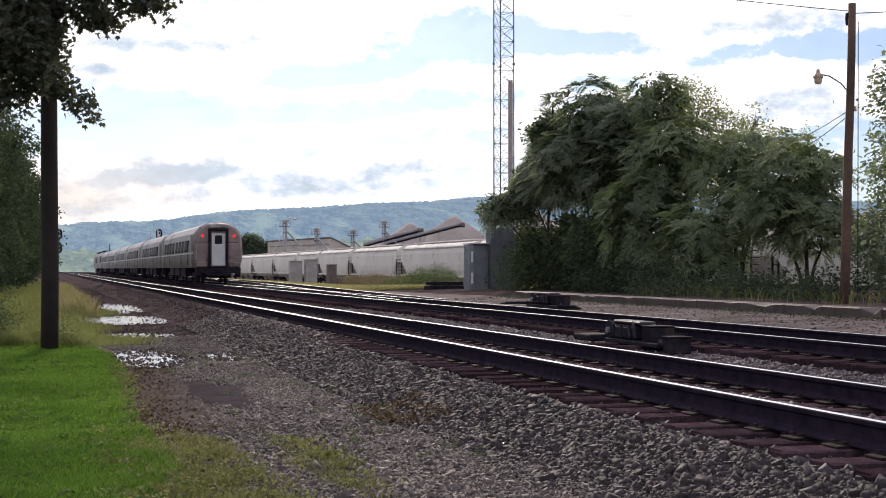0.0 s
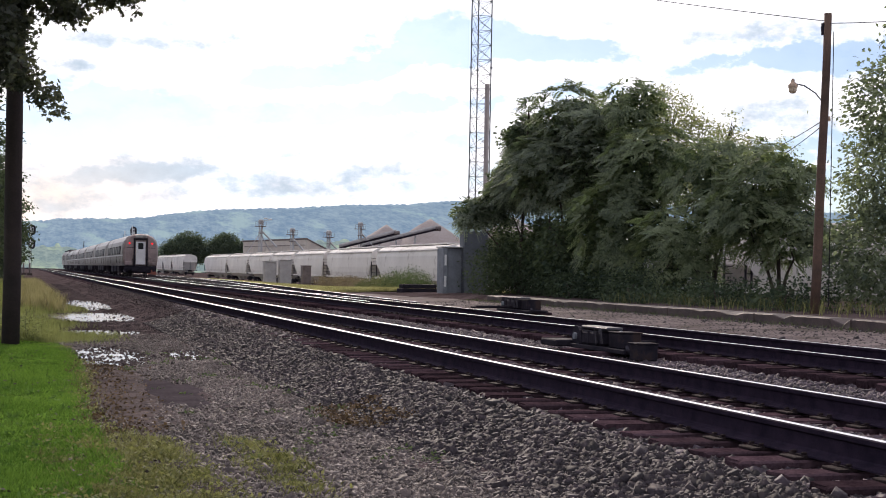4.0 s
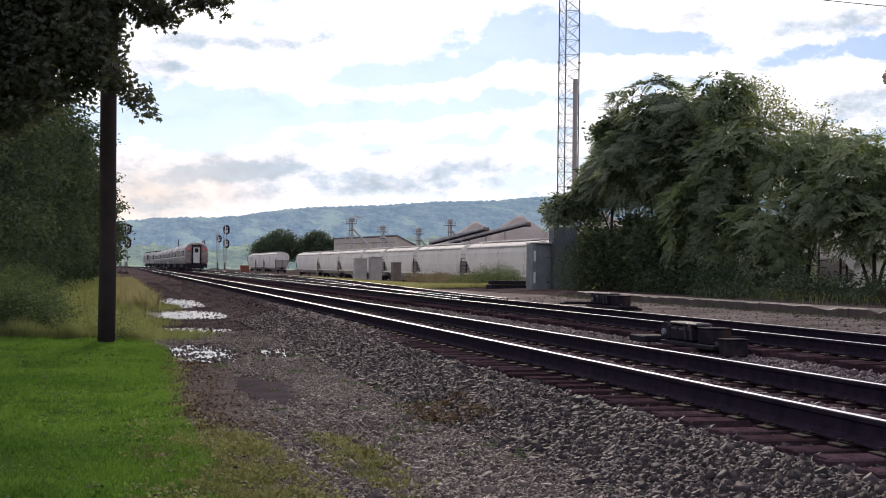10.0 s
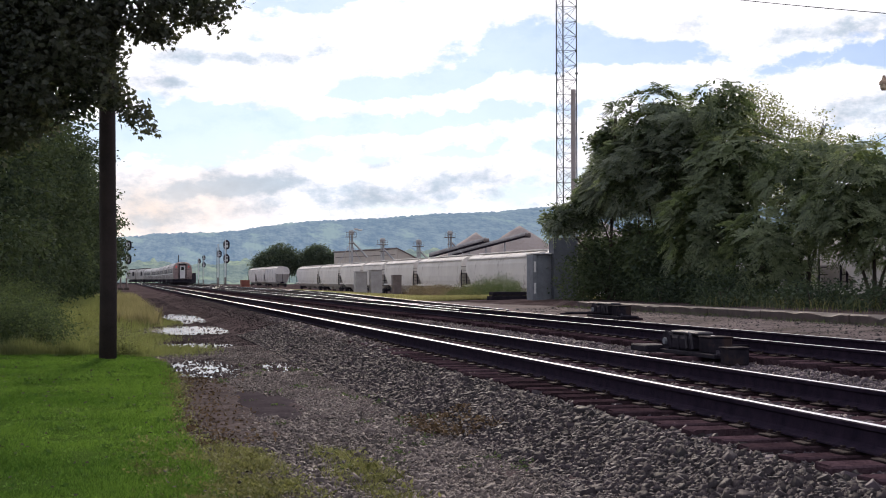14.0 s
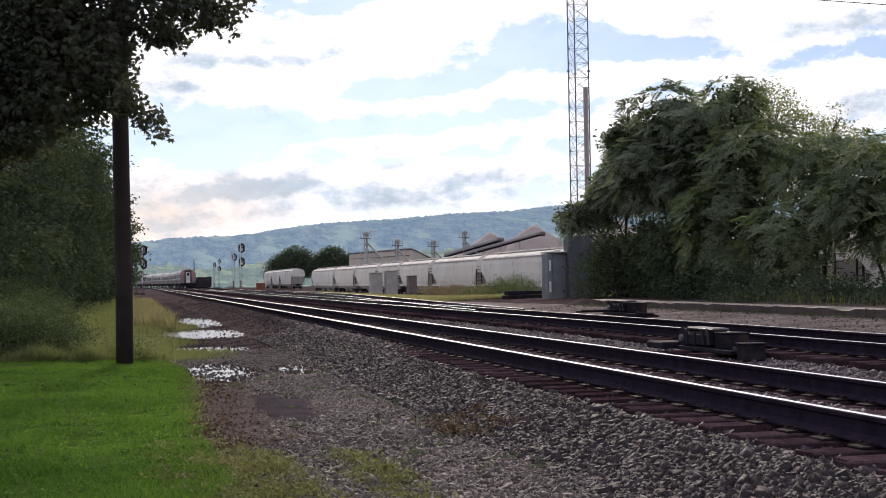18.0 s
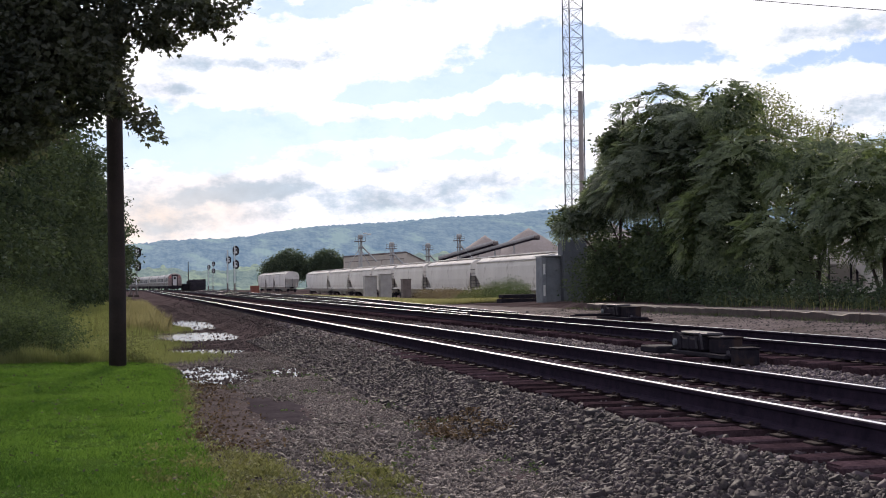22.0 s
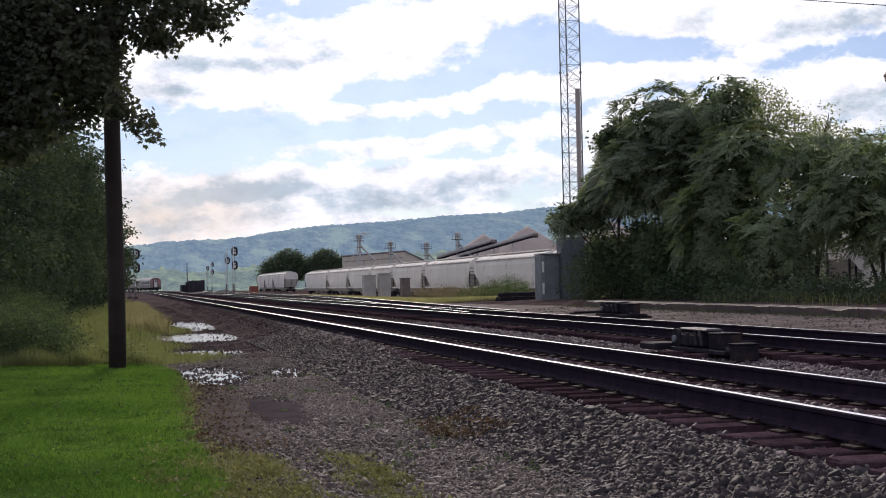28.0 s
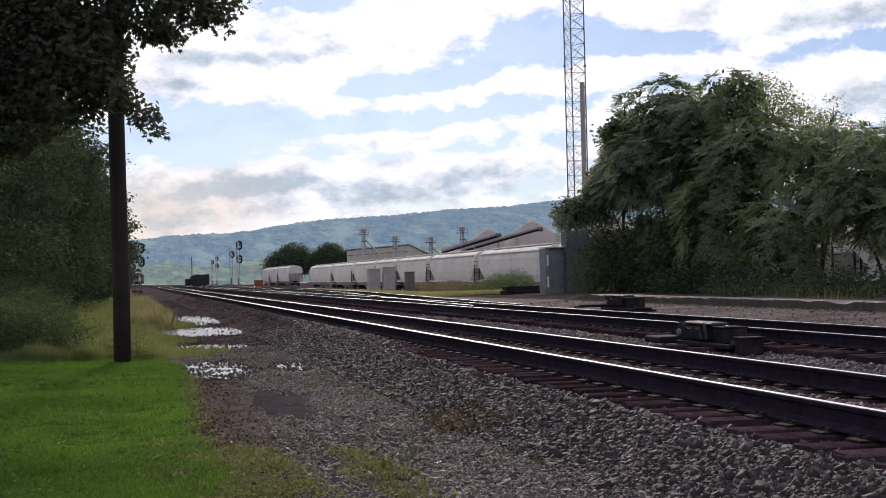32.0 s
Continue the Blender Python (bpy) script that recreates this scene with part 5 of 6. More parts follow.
wire((19.7, 30.3, 8.05), (16.0, 40.0, 10.6), 0.05, "thin black overhead wire running to the lamp pole")
wire((19.7, 30.3, 8.0), (23.6, 18.0, 7.9), 0.4, "thin black overhead wire leaving the lamp pole")
wire((19.7, 30.3, 5.6), (38.0, 70.0, 8.6), 0.6, "thin black service wire behind the trees")
wire((19.7, 30.3, 5.5), (39.0, 70.0, 8.0), 0.6, "thin black service wire behind the trees")

# ---------------------------------------------------------------- lawn, weeds, puddles, ballast stones


def sheet(name, x0, x1, y0, y1, step, lift, mat, label, category, wave=0.0, seed=0, kind="structure"):
    """A thin sheet that follows the ground, with wavering sides."""
    ys = np.arange(y0, y1 + step, step)
    us = np.linspace(0, 1, max(3, int((x1 - x0) / step) + 1))
    v = []
    for y in ys:
        a = x0 + wave * noise.noise(Vector((y * 0.5, seed, 0.3)))
        b = x1 + wave * (noise.noise(Vector((y * 0.45, seed + 5, 0.7))) + 0.5 * noise.noise(Vector((y * 1.7, seed + 9, 0.2))))
        xs = a + (b - a) * us
        v.append(np.stack([xs, np.full_like(xs, y), ground_z(xs, np.full_like(xs, y)) + lift * np.minimum(1, np.minimum(us, 1 - us) * 8 + 0.15)], 1))
    n = len(us)
    j, i = np.meshgrid(np.arange(len(ys) - 1), np.arange(n - 1), indexing="ij")
    a = (j * n + i).ravel()
    f = np.stack([a, a + 1, a + n + 1, a + n], 1)
    return tagged(new(name, np_mesh(name, np.concatenate(v), f, mat, True)), label, category, kind=kind)


def blades(name, pts, height, width, lean, mat, label, category, seed):
    """Grass blades: two-piece bent strips."""
    rng = np.random.default_rng(seed)
    n = len(pts)
    a = rng.uniform(0, 2 * np.pi, n)
    h = height * rng.uniform(0.65, 1.15, n)
    s = np.stack([np.cos(a), np.sin(a), np.zeros(n)], 1) * (width * rng.uniform(0.6, 1.3, n))[:, None]
    b = rng.uniform(0, 2 * np.pi, n)
    d = np.stack([np.cos(b), np.sin(b), np.zeros(n)], 1) * (h * lean * rng.uniform(0.2, 1.2, n))[:, None]
    up = np.array([0, 0, 1.0])
    mid = pts + up * (h * 0.6)[:, None] + d * 0.35
    tip = pts + up * h[:, None] + d
    v = np.stack([pts - s, pts + s, mid + s * 0.7, tip, mid - s * 0.7], 1).reshape(-1, 3)
    f = np.arange(n * 5).reshape(-1, 5)
    return tagged(new(name, np_mesh(name, v, f, mat)), label, category, kind="stuff")


def scatter(n, x0, x1, y0, y1, seed, power=1.0, keep=None):
    rng = np.random.default_rng(seed)
    y = y0 + (y1 - y0) * rng.random(n) ** power
    x = rng.uniform(x0, x1, n)
    if keep is not None:
        k = keep(x, y, rng.random(n))
        x, y = x[k], y[k]
    return np.stack([x, y, ground_z(x, y)], 1)


def lawn_edge(y):
    """How far the lawn reaches towards the road at y."""
    y = np.asarray(y, float)
    x = np.interp(y, [-14, 8, 10, 11.5, 13.7, 15.4, 18.5, 21.7, 24.0, 25.5, 26.4, 26.9], [1.0, 0.95, 0.9, 0.84, 0.8, 0.87, 0.98, 1.05, 1.02, 0.9, 0.72, 0.35])
    return x + 0.05 * np.array([noise.noise(Vector((t * 1.3, 5.0, 0.7))) + 0.6 * noise.noise(Vector((t * 4.7, 9.0, 0.2))) for t in y])


def make_lawn():
    ys = np.arange(-14.0, 26.7, 0.2)
    edge = lawn_edge(ys)
    us = np.concatenate([np.linspace(0, 0.8, 12), np.linspace(0.82, 1, 20)])
    X = -14.0 + (edge[:, None] + 13.97) * us[None]
    Y = np.repeat(ys[:, None], len(us), 1)
    Z = ground_z(X, Y) + 0.03 * np.minimum(1, (1 - us) * 25)[None] + 0.002
    n = len(us)
    j, i = np.meshgrid(np.arange(len(ys) - 1), np.arange(n - 1), indexing="ij")
    a = (j * n + i).ravel()
    f = np.stack([a, a + 1, a + n + 1, a + n], 1)
    v = np.stack([X.ravel(), Y.ravel(), Z.ravel()], 1)
    return tagged(new("lawn", np_mesh("lawn", v, f, M["grass"], True)), "mown bright green lawn beside the gravel", "lawn", kind="structure")


def leaf_tufts(name, pts, per, spread, lift, size, mat, label, category, seed, droop=-0.2):
    """Small rosettes of broad leaves."""
    r = np.random.default_rng(seed)
    q = np.repeat(pts, per, 0) + r.normal(0, spread, (len(pts) * per, 3)) * [1, 1, 0.25] + [0, 0, lift]
    a, b = orient(r, len(q), droop)
    v, f = leaf_quads(q, a, b, r.uniform(0.6, 1.2, len(q)) * size, r.uniform(0.4, 0.85, len(q)) * size)
    return tagged(new(name, np_mesh(name, v, f, mat)), label, category, kind="stuff")


make_lawn()
p = scatter(330000, -3.4, 1.2, 7.5, 26.9, 1, 1.5, lambda x, y, r: (x > -0.1 * y - 0.7) & (x < 1.2))
rng = np.random.default_rng(77)
p = p[p[:, 0] < lawn_edge(p[:, 1]) + 0.12 - 0.42 * rng.random(len(p)) ** 2]
p[:, 2] += 0.02
lump = np.array([noise.noise(Vector((a * 2.2, b * 1.4, 0.5))) + 0.6 * noise.noise(Vector((a * 6.0, b * 4.0, 3.5))) for a, b in p[:, :2]])
blades("lawn_grass", p, np.clip(0.044 + 0.034 * lump, 0.02, 0.10), 0.0027, 0.75, M["grassblade"], "short mown green grass blades", "grass", 2)
# clover and darker broad weeds in the lawn
leaf_tufts("clover", scatter(1500, -3.0, 0.8, 7.5, 26.0, 3, 1.3, lambda x, y, r: x > -0.1 * y - 0.6), 4, 0.03, 0.045, 0.036, M["grassblade"], "small clover leaves scattered in the lawn", "weeds", 5)
leaf_tufts("dandelion_leaves", scatter(170, -3.0, 0.85, 8.0, 26.0, 13, 1.25, lambda x, y, r: x > -0.1 * y - 0.6), 12, 0.035, 0.035, 0.055, M["lawnweed"], "dark rosettes of broad leaves in the lawn", "weeds", 6, -0.5)

# weeds creeping into the gravel
rngp = np.random.default_rng(17)


def weed_bed(x, y):
    """How thick the olive weeds stand: a bed along the lawn's near end and a smaller one out on the gravel."""
    side = np.interp(y, [7, 9.3, 10.3, 11.3, 12.1, 12.8, 13.3], [1.75, 1.7, 1.6, 1.56, 1.45, 1.2, 0.7])
    bed = np.clip((side - x) / 0.22, 0, 1) * np.clip((x - 0.25) / 0.4, 0, 1) * np.clip((13.3 - y) / 0.9, 0, 1)
    lobe = np.exp(-(((x - 2.03) / 0.21) ** 2 + ((y - 10.3) / 1.25) ** 2) ** 1.5)
    strip = 0.42 * np.exp(-((x - lawn_edge(y) - 0.06) / 0.13) ** 2) * (y > 12.5)
    return np.maximum(np.maximum(bed, lobe), strip)


def patch_keep(x, y, r):
    d = np.array([noise.noise(Vector((a * 2.4, b * 1.6, 2.0))) + 0.7 * noise.noise(Vector((a * 6.5, b * 4.2, 6.0))) for a, b in zip(x, y)])
    return r < np.clip(weed_bed(x, y) * (0.75 + 0.9 * d), 0.0, 1.0)


def tongue_keep(x, y, r):
    """Grass that reaches out between the puddles."""
    k = np.exp(-(((x - 1.35) / 0.55) ** 2 + ((y - 28.6) / 1.5) ** 2)) + np.exp(-(((x - 0.9) / 0.5) ** 2 + ((y - 34.8) / 1.8) ** 2)) + np.exp(-(((x - 1.2) / 0.75) ** 2 + ((y - 47.0) / 3.0) ** 2))
    return r < k


p = scatter(150000, 0.2, 2.5, 7.5, 26.0, 21, 1.7, patch_keep)
lump = np.array([noise.noise(Vector((a * 5.0, b * 3.0, 0.5))) for a, b in p[:, :2]])
blades("gravel_weeds", p, np.clip(0.05 + 0.05 * lump, 0.02, 0.12), 0.0028, 1.1, M["weed"], "olive weeds creeping over the gravel", "weeds", 22)
leaf_tufts("plantain", scatter(5200, 0.3, 2.4, 7.5, 22.0, 25, 1.5, patch_keep), 4, 0.03, 0.04, 0.036, M["weed"], "small olive broad-leaved weeds in the gravel", "weeds", 26)
leaf_tufts("road_tufts", scatter(46, 1.6, 3.4, 10.0, 24.0, 28, 1.2), 26, 0.055, 0.02, 0.04, M["weed_dark"], "small dark tufts of weeds on the gravel road", "weeds", 29)
p = scatter(52000, 0.4, 2.4, 26.0, 54.0, 23, 1.0, tongue_keep)
blades("tuft_grass", p, 0.12, 0.0034, 0.9, M["tallgrass"], "tufts of yellow-green grass between the puddles", "weeds", 24)
# dead brown leaves trodden into the road's edge
leaf_tufts("leaf_litter", scatter(2600, 0.8, 2.2, 12.4, 22.5, 33, 1.2, lambda x, y, r: r < 1.25 * np.exp(-((x - lawn_edge(y) - 0.2) / 0.42) ** 2)), 3, 0.04, 0.012, 0.045, M["litter"], "dead brown leaves trodden into the mud", "leaves", 34, 0.0)
leaf_tufts("dead_weeds", scatter(90, 3.05, 3.75, 12.2, 14.0, 35, 1.0), 16, 0.05, 0.03, 0.045, M["litter"], "rust-brown dead weeds at the ballast's foot", "weeds", 36, 0.0)
# fallen brown leaves on the lawn
p = scatter(380, -3.0, 1.2, 8.0, 26.0, 27, 1.4, lambda x, y, r: x > -0.1 * y - 0.6)
a_, b_ = orient(rngp, len(p), 0.0)
v_, f_ = leaf_quads(p + [0, 0, 0.085], a_ * [1, 1, 0.3], b_, rngp.uniform(0.03, 0.06, len(p)), rngp.uniform(0.02, 0.04, len(p)))
tagged(new("fallen_leaves", np_mesh("fallen_leaves", v_, f_, M["bark"])), "dry brown leaves fallen on the lawn", "leaves", kind="stuff")
# mud beside the lawn
M["mud"] = material("wet_mud", (0.062, 0.050, 0.048), (0.140, 0.112, 0.105), 2.6, 0.95, bump=0.9, fine=22.0, coord="World", spec=0.0)
M["mud_dark"] = material("dark_wet_mud", (0.050, 0.041, 0.044), (0.088, 0.073, 0.077), 1.5, 0.95, bump=0.4, fine=20.0, coord="World", spec=0.0)


def mud_patch(mx, my, rx, ry, lift, mat, label):
    """A thin uneven skin of mud with a ragged rim."""
    n, rings = 72, 9
    v = [(mx, my)]
    for k in range(1, rings + 1):
        for i in range(n):
            a = 2 * math.pi * i / n
            r = 1.0 + 0.4 * noise.noise(Vector((math.cos(a) * 1.8, math.sin(a) * 1.8, mx))) + 0.28 * noise.noise(Vector((math.cos(a) * 6, math.sin(a) * 6, my)))
            v.append((mx + rx * r * k / rings * math.cos(a), my + ry * r * k / rings * math.sin(a)))
    xy = np.array(v)
    u = np.concatenate([[0], np.repeat(np.arange(1, rings + 1) / rings, n)])
    z = ground_z(xy[:, 0], xy[:, 1]) + lift * (1 - u ** 3) + 0.006 - 0.02 * (u > 0.99)
    f = [(0, 1 + i, 1 + (i + 1) % n) for i in range(n)]
    for k in range(rings - 1):
        f += [(1 + k * n + i, 1 + (k + 1) * n + i, 1 + (k + 1) * n + (i + 1) % n, 1 + k * n + (i + 1) % n) for i in range(n)]
    ob = new("mud_patch", mesh_from("mud_patch", np.column_stack([xy, z]), f, mat, True))
    return tagged(ob, label, "mud", "mud patches", "structure")


mud_patch(1.32, 16.6, 0.62, 4.4, 0.014, M["mud"], "brown mud with trodden leaves along the lawn's edge")
mud_patch(1.95, 16.2, 0.34, 1.9, 0.026, M["mud_dark"], "dark wet mud patch on the gravel road")

# tall grass between lawn and hedgerow
sheet("verge", -16.0, 0.9, 26.75, 215.0, 0.8, 0.02, M["verge"], "rough grass verge beside the track", "verge", 0.35, 3)
p = scatter(190000, -8.5, 1.5, 26.8, 120.0, 31, 1.8, lambda x, y, r: (x > -0.1 * y - 0.8) & (x < 1.25 - 0.7 * r))
lump = np.array([noise.noise(Vector((a * 0.8, b * 0.35, 0.5))) + 0.6 * noise.noise(Vector((a * 2.6, b * 1.0, 3.5))) for a, b in p[:, :2]])
blades("tall_grass", p, np.clip(0.26 + 0.28 * lump, 0.06, 0.6), 0.0028, 0.3, M["tallgrass"], "tall pale green grass along the verge", "grass", 32)
p = scatter(16000, 0.2, 1.9, 44.0, 110.0, 37, 1.4, lambda x, y, r: x < 1.7 - 1.2 * r * r)
blades("pale_grass", p, 0.55, 0.006, 0.35, M["palegrass"], "tall seeding straw-coloured grass at the verge's edge", "grass", 38)
rng = random.Random(14)
for k in range(26):
    y = 27.9 + 0.75 * k
    x = -1.0 - 0.07 * (y - 28) - rng.uniform(0, 2.2)
    h = rng.uniform(0.5, 1.3) + 0.02 * k
    t = thing("weed_clump", Matrix(), "soft clump of tall leafy weeds under the hedgerow", "weeds", "weeds under the hedgerow")
    bl = [(x, y, h * 0.45, 0.75, 0.9, h * 0.5), (x - 0.8, y + 0.4, h * 0.55, 0.7, 0.8, h * 0.6)]
    bm = bmesh.new()
    limbs(bm, (x, y, 0.0), bl, rng, 0.006, 5, 0)
    part("stem", bm, M["bark"], t)
    simple_crown("leaves", bl, 520, 8, 0.06, M["weed_dark"], t, 360 + k, 0.11)

for k in range(7):
    y = 27.2 + 1.1 * k + rng.uniform(-0.3, 0.3)
    x = rng.uniform(-0.9, 0.95)
    h = rng.uniform(0.25, 0.5)
    t = thing("weed_clump", Matrix(), "low leafy weeds in the tall grass beside the lawn", "weeds", "weeds beside the lawn")
    bl = [(x, y, h * 0.5, 0.35, 0.5, h * 0.5), (x - 0.3, y + 0.3, h * 0.45, 0.3, 0.4, h * 0.45)]
    bm = bmesh.new()
    limbs(bm, (x, y, 0.0), bl, rng, 0.005, 5, 0)
    part("stem", bm, M["bark"], t)
    simple_crown("leaves", bl, 150, 8, 0.05, M["tallgrass"], t, 460 + k, 0.09)

# the meadow strip beside the yard
sheet("meadow", 16.4, 31.0, 70.0, 240.0, 1.2, 0.05, M["meadow"], "dry yellow-green meadow between the tracks and the yard", "meadow", 0.8, 7)
p = scatter(150000, 16.6, 31.0, 70.0, 150.0, 41, 1.6)
blades("meadow_grass", p, 0.27, 0.006, 0.25, M["meadow_blade"], "dry yellow-green meadow grass", "grass", 42)
rng = random.Random(4)
for k in range(15):
    y = 84 + 5.0 * k * 0.62
    x = 24.5 + 0.085 * (y - 84) + rng.uniform(-0.5, 0.5)
    h = rng.uniform(0.6, 1.1) if k > 4 else (1.5, 1.9, 1.7, 1.3, 1.2)[k]
    t = thing("bush", Matrix(), "low green bush in the meadow", "bush", "meadow bushes")
    bl = [(x, y, h * 0.45, 1.1, 1.4, h * 0.5), (x + 0.7, y + 0.5, h * 0.35, 0.8, 1.0, h * 0.4)]
    bm = bmesh.new()
    limbs(bm, (x, y, 0.0), bl, rng, 0.02, 5, 0)
    part("stem", bm, M["bark"], t)
    simple_crown("crown", bl, 330, 8, 0.10, M["weed_dark"] if k < 3 else M["leaf_light"] if k < 7 else M["seedweed"], t, 300 + k, 0.22)

# pale apron before the kerb
sheet("gravel_apron", 12.6, 16.62, 4.0, 74.0, 0.8, 0.015, M["apron"], "pale trodden gravel strip before the kerb", "pavement", 0.2, 11)

p = scatter(5000, 15.6, 16.65, 10.0, 49.0, 65, 1.0, lambda x, y, r: x > 16.62 - 0.7 * r * r)
blades("kerb_weeds", p, 0.1, 0.005, 1.0, M["weed_dark"], "dry olive weeds along the kerb's foot", "weeds", 66)

# brush under the trees
rng = random.Random(8)
for k in range(14):
    y = (23.0, 25.2, 33.0, 36.4, 38.6, 40.6, 42.6, 44.6, 46.6, 48.6, 50.6, 52.4, 53.6, 55.0)[k]
    x = 19.4 + rng.uniform(-0.3, 1.4)
    h = rng.uniform(1.9, 2.6) if y > 51 else rng.uniform(0.8, 1.7) if y > 41 else rng.uniform(0.4, 0.9)
    t = thing("brush", Matrix(), "dark leafy brush growing behind the kerb", "bush", "brush behind the kerb")
    bl = [(x, y, 0.6 + h * 0.4, 0.9, 1.4, h * 0.5), (x + 1.2, y + 0.7, 0.6 + h * 0.5, 1.1, 1.3, h * 0.6)]
    bm = bmesh.new()
    limbs(bm, (x, y, 0.55), bl, rng, 0.03, 5, 2)
    part("stem", bm, M["bark"], t)
    simple_crown("crown", bl, 650 if y > 51 else 260 if y > 41 else 210, 8, 0.12, M["leaf_row"], t, 330 + k, 0.25)
p = scatter(2600, 17.6, 24.0, 27.0, 40.0, 81, 1.0, lambda x, y, r: r < 0.35 + 0.9 * np.array([noise.noise(Vector((a * 0.9, b * 0.7, 4.0))) for a, b in zip(x, y)]))
blades("dry_grass", p, 0.42, 0.005, 0.5, M["weed"], "tall dry straw grass under the trees", "grass", 82)

# puddles
for k, (px, py, rx, ry) in enumerate(PUDDLES):
    n = 72
    v = [(px, py, 0)]
    for i in range(n):
        a = 2 * math.pi * i / n
        r = 1.0 + 0.32 * noise.noise(Vector((math.cos(a) * 2.2, math.sin(a) * 2.2, k))) + 0.2 * noise.noise(Vector((math.cos(a) * 7, math.sin(a) * 7, k + 4)))
        v.append((px + rx * 1.05 * r * math.cos(a), py + ry * 1.05 * r * math.sin(a), 0))
    zc = float(ground_z(px, py)) + 0.045
    v = [(a, b, zc) for a, b, _ in v]
    f = [(0, 1 + i, 1 + (i + 1) % n) for i in range(n)]
    ob = new("puddle", mesh_from("puddle", v, f, M["water"]))
    tagged(ob, "shallow rain puddle on the gravel", "puddle", "puddles", "structure")


def stones(name, pts, size, mat, label, seed, flat=0.82):
    """Angular crushed stones: jittered blocks."""
    rng = np.random.default_rng(seed)
    n = len(pts)
    c = np.array([[-1, -1, -1], [1, -1, -1], [1, 1, -1], [-1, 1, -1], [-1, -1, 1], [1, -1, 1], [1, 1, 1], [-1, 1, 1]], float)
    v = c[None] * rng.uniform(0.62, 1.0, (n, 8, 3)) * 0.5
    s = size * rng.lognormal(0, 0.32, n)
    v = v * s[:, None, None] * np.array([1.12, 1.0, flat])
    ax = rng.normal(0, 1, (n, 3))
    ax /= np.linalg.norm(ax, axis=1)[:, None]
    th = rng.uniform(0, 2 * np.pi, n)
    K = np.zeros((n, 3, 3))
    K[:, 0, 1], K[:, 0, 2], K[:, 1, 0], K[:, 1, 2], K[:, 2, 0], K[:, 2, 1] = -ax[:, 2], ax[:, 1], ax[:, 2], -ax[:, 0], -ax[:, 1], ax[:, 0]
    R = np.eye(3)[None] + np.sin(th)[:, None, None] * K + (1 - np.cos(th))[:, None, None] * (K @ K)
    v = np.einsum("nij,nkj->nki", R, v) + pts[:, None, :] + np.array([0, 0, 1.0]) * (s * 0.12)[:, None, None]
    q = np.array([[0, 3, 2, 1], [4, 5, 6, 7], [0, 1, 5, 4], [1, 2, 6, 5], [2, 3, 7, 6], [3, 0, 4, 7]])
    f = (np.arange(n)[:, None, None] * 8 + q[None]).reshape(-1, 4)
    return tagged(new(name, np_mesh(name, v.reshape(-1, 3), f, mat)), label, "gravel", kind="stuff")


def dry(x, y, r):
    """Off the puddles, and thin on the mud and under the weeds."""
    ok = np.ones(len(x), bool)
    for px, py, rx, ry in PUDDLES:
        ok &= ((x - px) / rx) ** 2 + ((y - py) / ry) ** 2 > 0.75 + 0.5 * r
    ok &= (((x - 1.95) / 0.36) ** 2 + ((y - 16.2) / 2.0) ** 2 > 0.2 + 1.3 * r) | (r < 0.12)
    ok &= (((x - 1.32) / 0.6) ** 2 + ((y - 16.6) / 4.3) ** 2 > 0.3 + 1.2 * r) | (r < 0.8)
    ok &= weed_bed(x, y) < 0.35 + r
    return ok & (x > lawn_edge(y))


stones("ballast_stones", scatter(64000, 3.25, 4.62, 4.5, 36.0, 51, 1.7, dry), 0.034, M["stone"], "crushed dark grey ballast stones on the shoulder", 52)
stones("track_stones", scatter(80000, 4.4, 9.6, 5.0, 40.0, 53, 1.6), 0.036, M["trackstone"], "crushed dark ballast stones between the ties", 54)
stones("gauge_stones", scatter(26000, 5.05, 6.45, 5.0, 40.0, 73, 1.5), 0.036, M["trackstone"], "crushed ballast heaped between the rails", 74)
stones("road_gravel", scatter(130000, 0.8, 3.6, 7.0, 30.0, 55, 1.9, dry), 0.019, M["roadstone"], "small pale wet gravel stones on the yard road", 56, 0.55)
stones("road_shards", scatter(9000, 1.5, 3.5, 7.0, 15.0, 67, 1.4, dry), 0.032, M["roadstone"], "larger flat pale stones on the yard road", 68, 0.45)
stones("road_gravel_far", scatter(30000, 0.6, 4.3, 28.0, 110.0, 61, 1.8, dry), 0.022, M["farstone"], "wet gravel stones along the yard road", 62, 0.5)
stones("far_stones", scatter(14000, 4.0, 13.0, 36.0, 90.0, 57, 1.6), 0.045, M["farstone"], "crushed ballast stones further along the tracks", 58, 0.6)
p = scatter(16000, 4.3, 5.0, 19.0, 75.0, 69, 1.5)
stones("shoulder_stones", p, 0.036, M["farstone"], "fine ballast heaped over the tie ends", 70, 0.5)
stones("apron_gravel", scatter(14000, 12.7, 16.6, 12.0, 48.0, 63, 1.3), 0.028, M["stone"], "loose gravel on the strip before the kerb", 64)
stones("track_stones_beyond", scatter(20000, 9.4, 12.9, 8.0, 36.0, 59, 1.3), 0.046, M["trackstone"], "crushed ballast stones of the second track", 60)
pts = []
rng = np.random.default_rng(71)
for px, py, rx, ry in PUDDLES:
    n = int(150 + 60 * rx * ry)
    a, r = rng.uniform(0, 2 * np.pi, n), np.where(rng.random(n) < 0.7, rng.normal(0.98, 0.14, n), np.sqrt(rng.uniform(0, 1, n)))
    x, y = px + rx * r * np.cos(a), py + ry * r * np.sin(a)
    pts.append(np.stack([x, y, np.full(n, float(ground_z(px, py)) + 0.035)], 1))
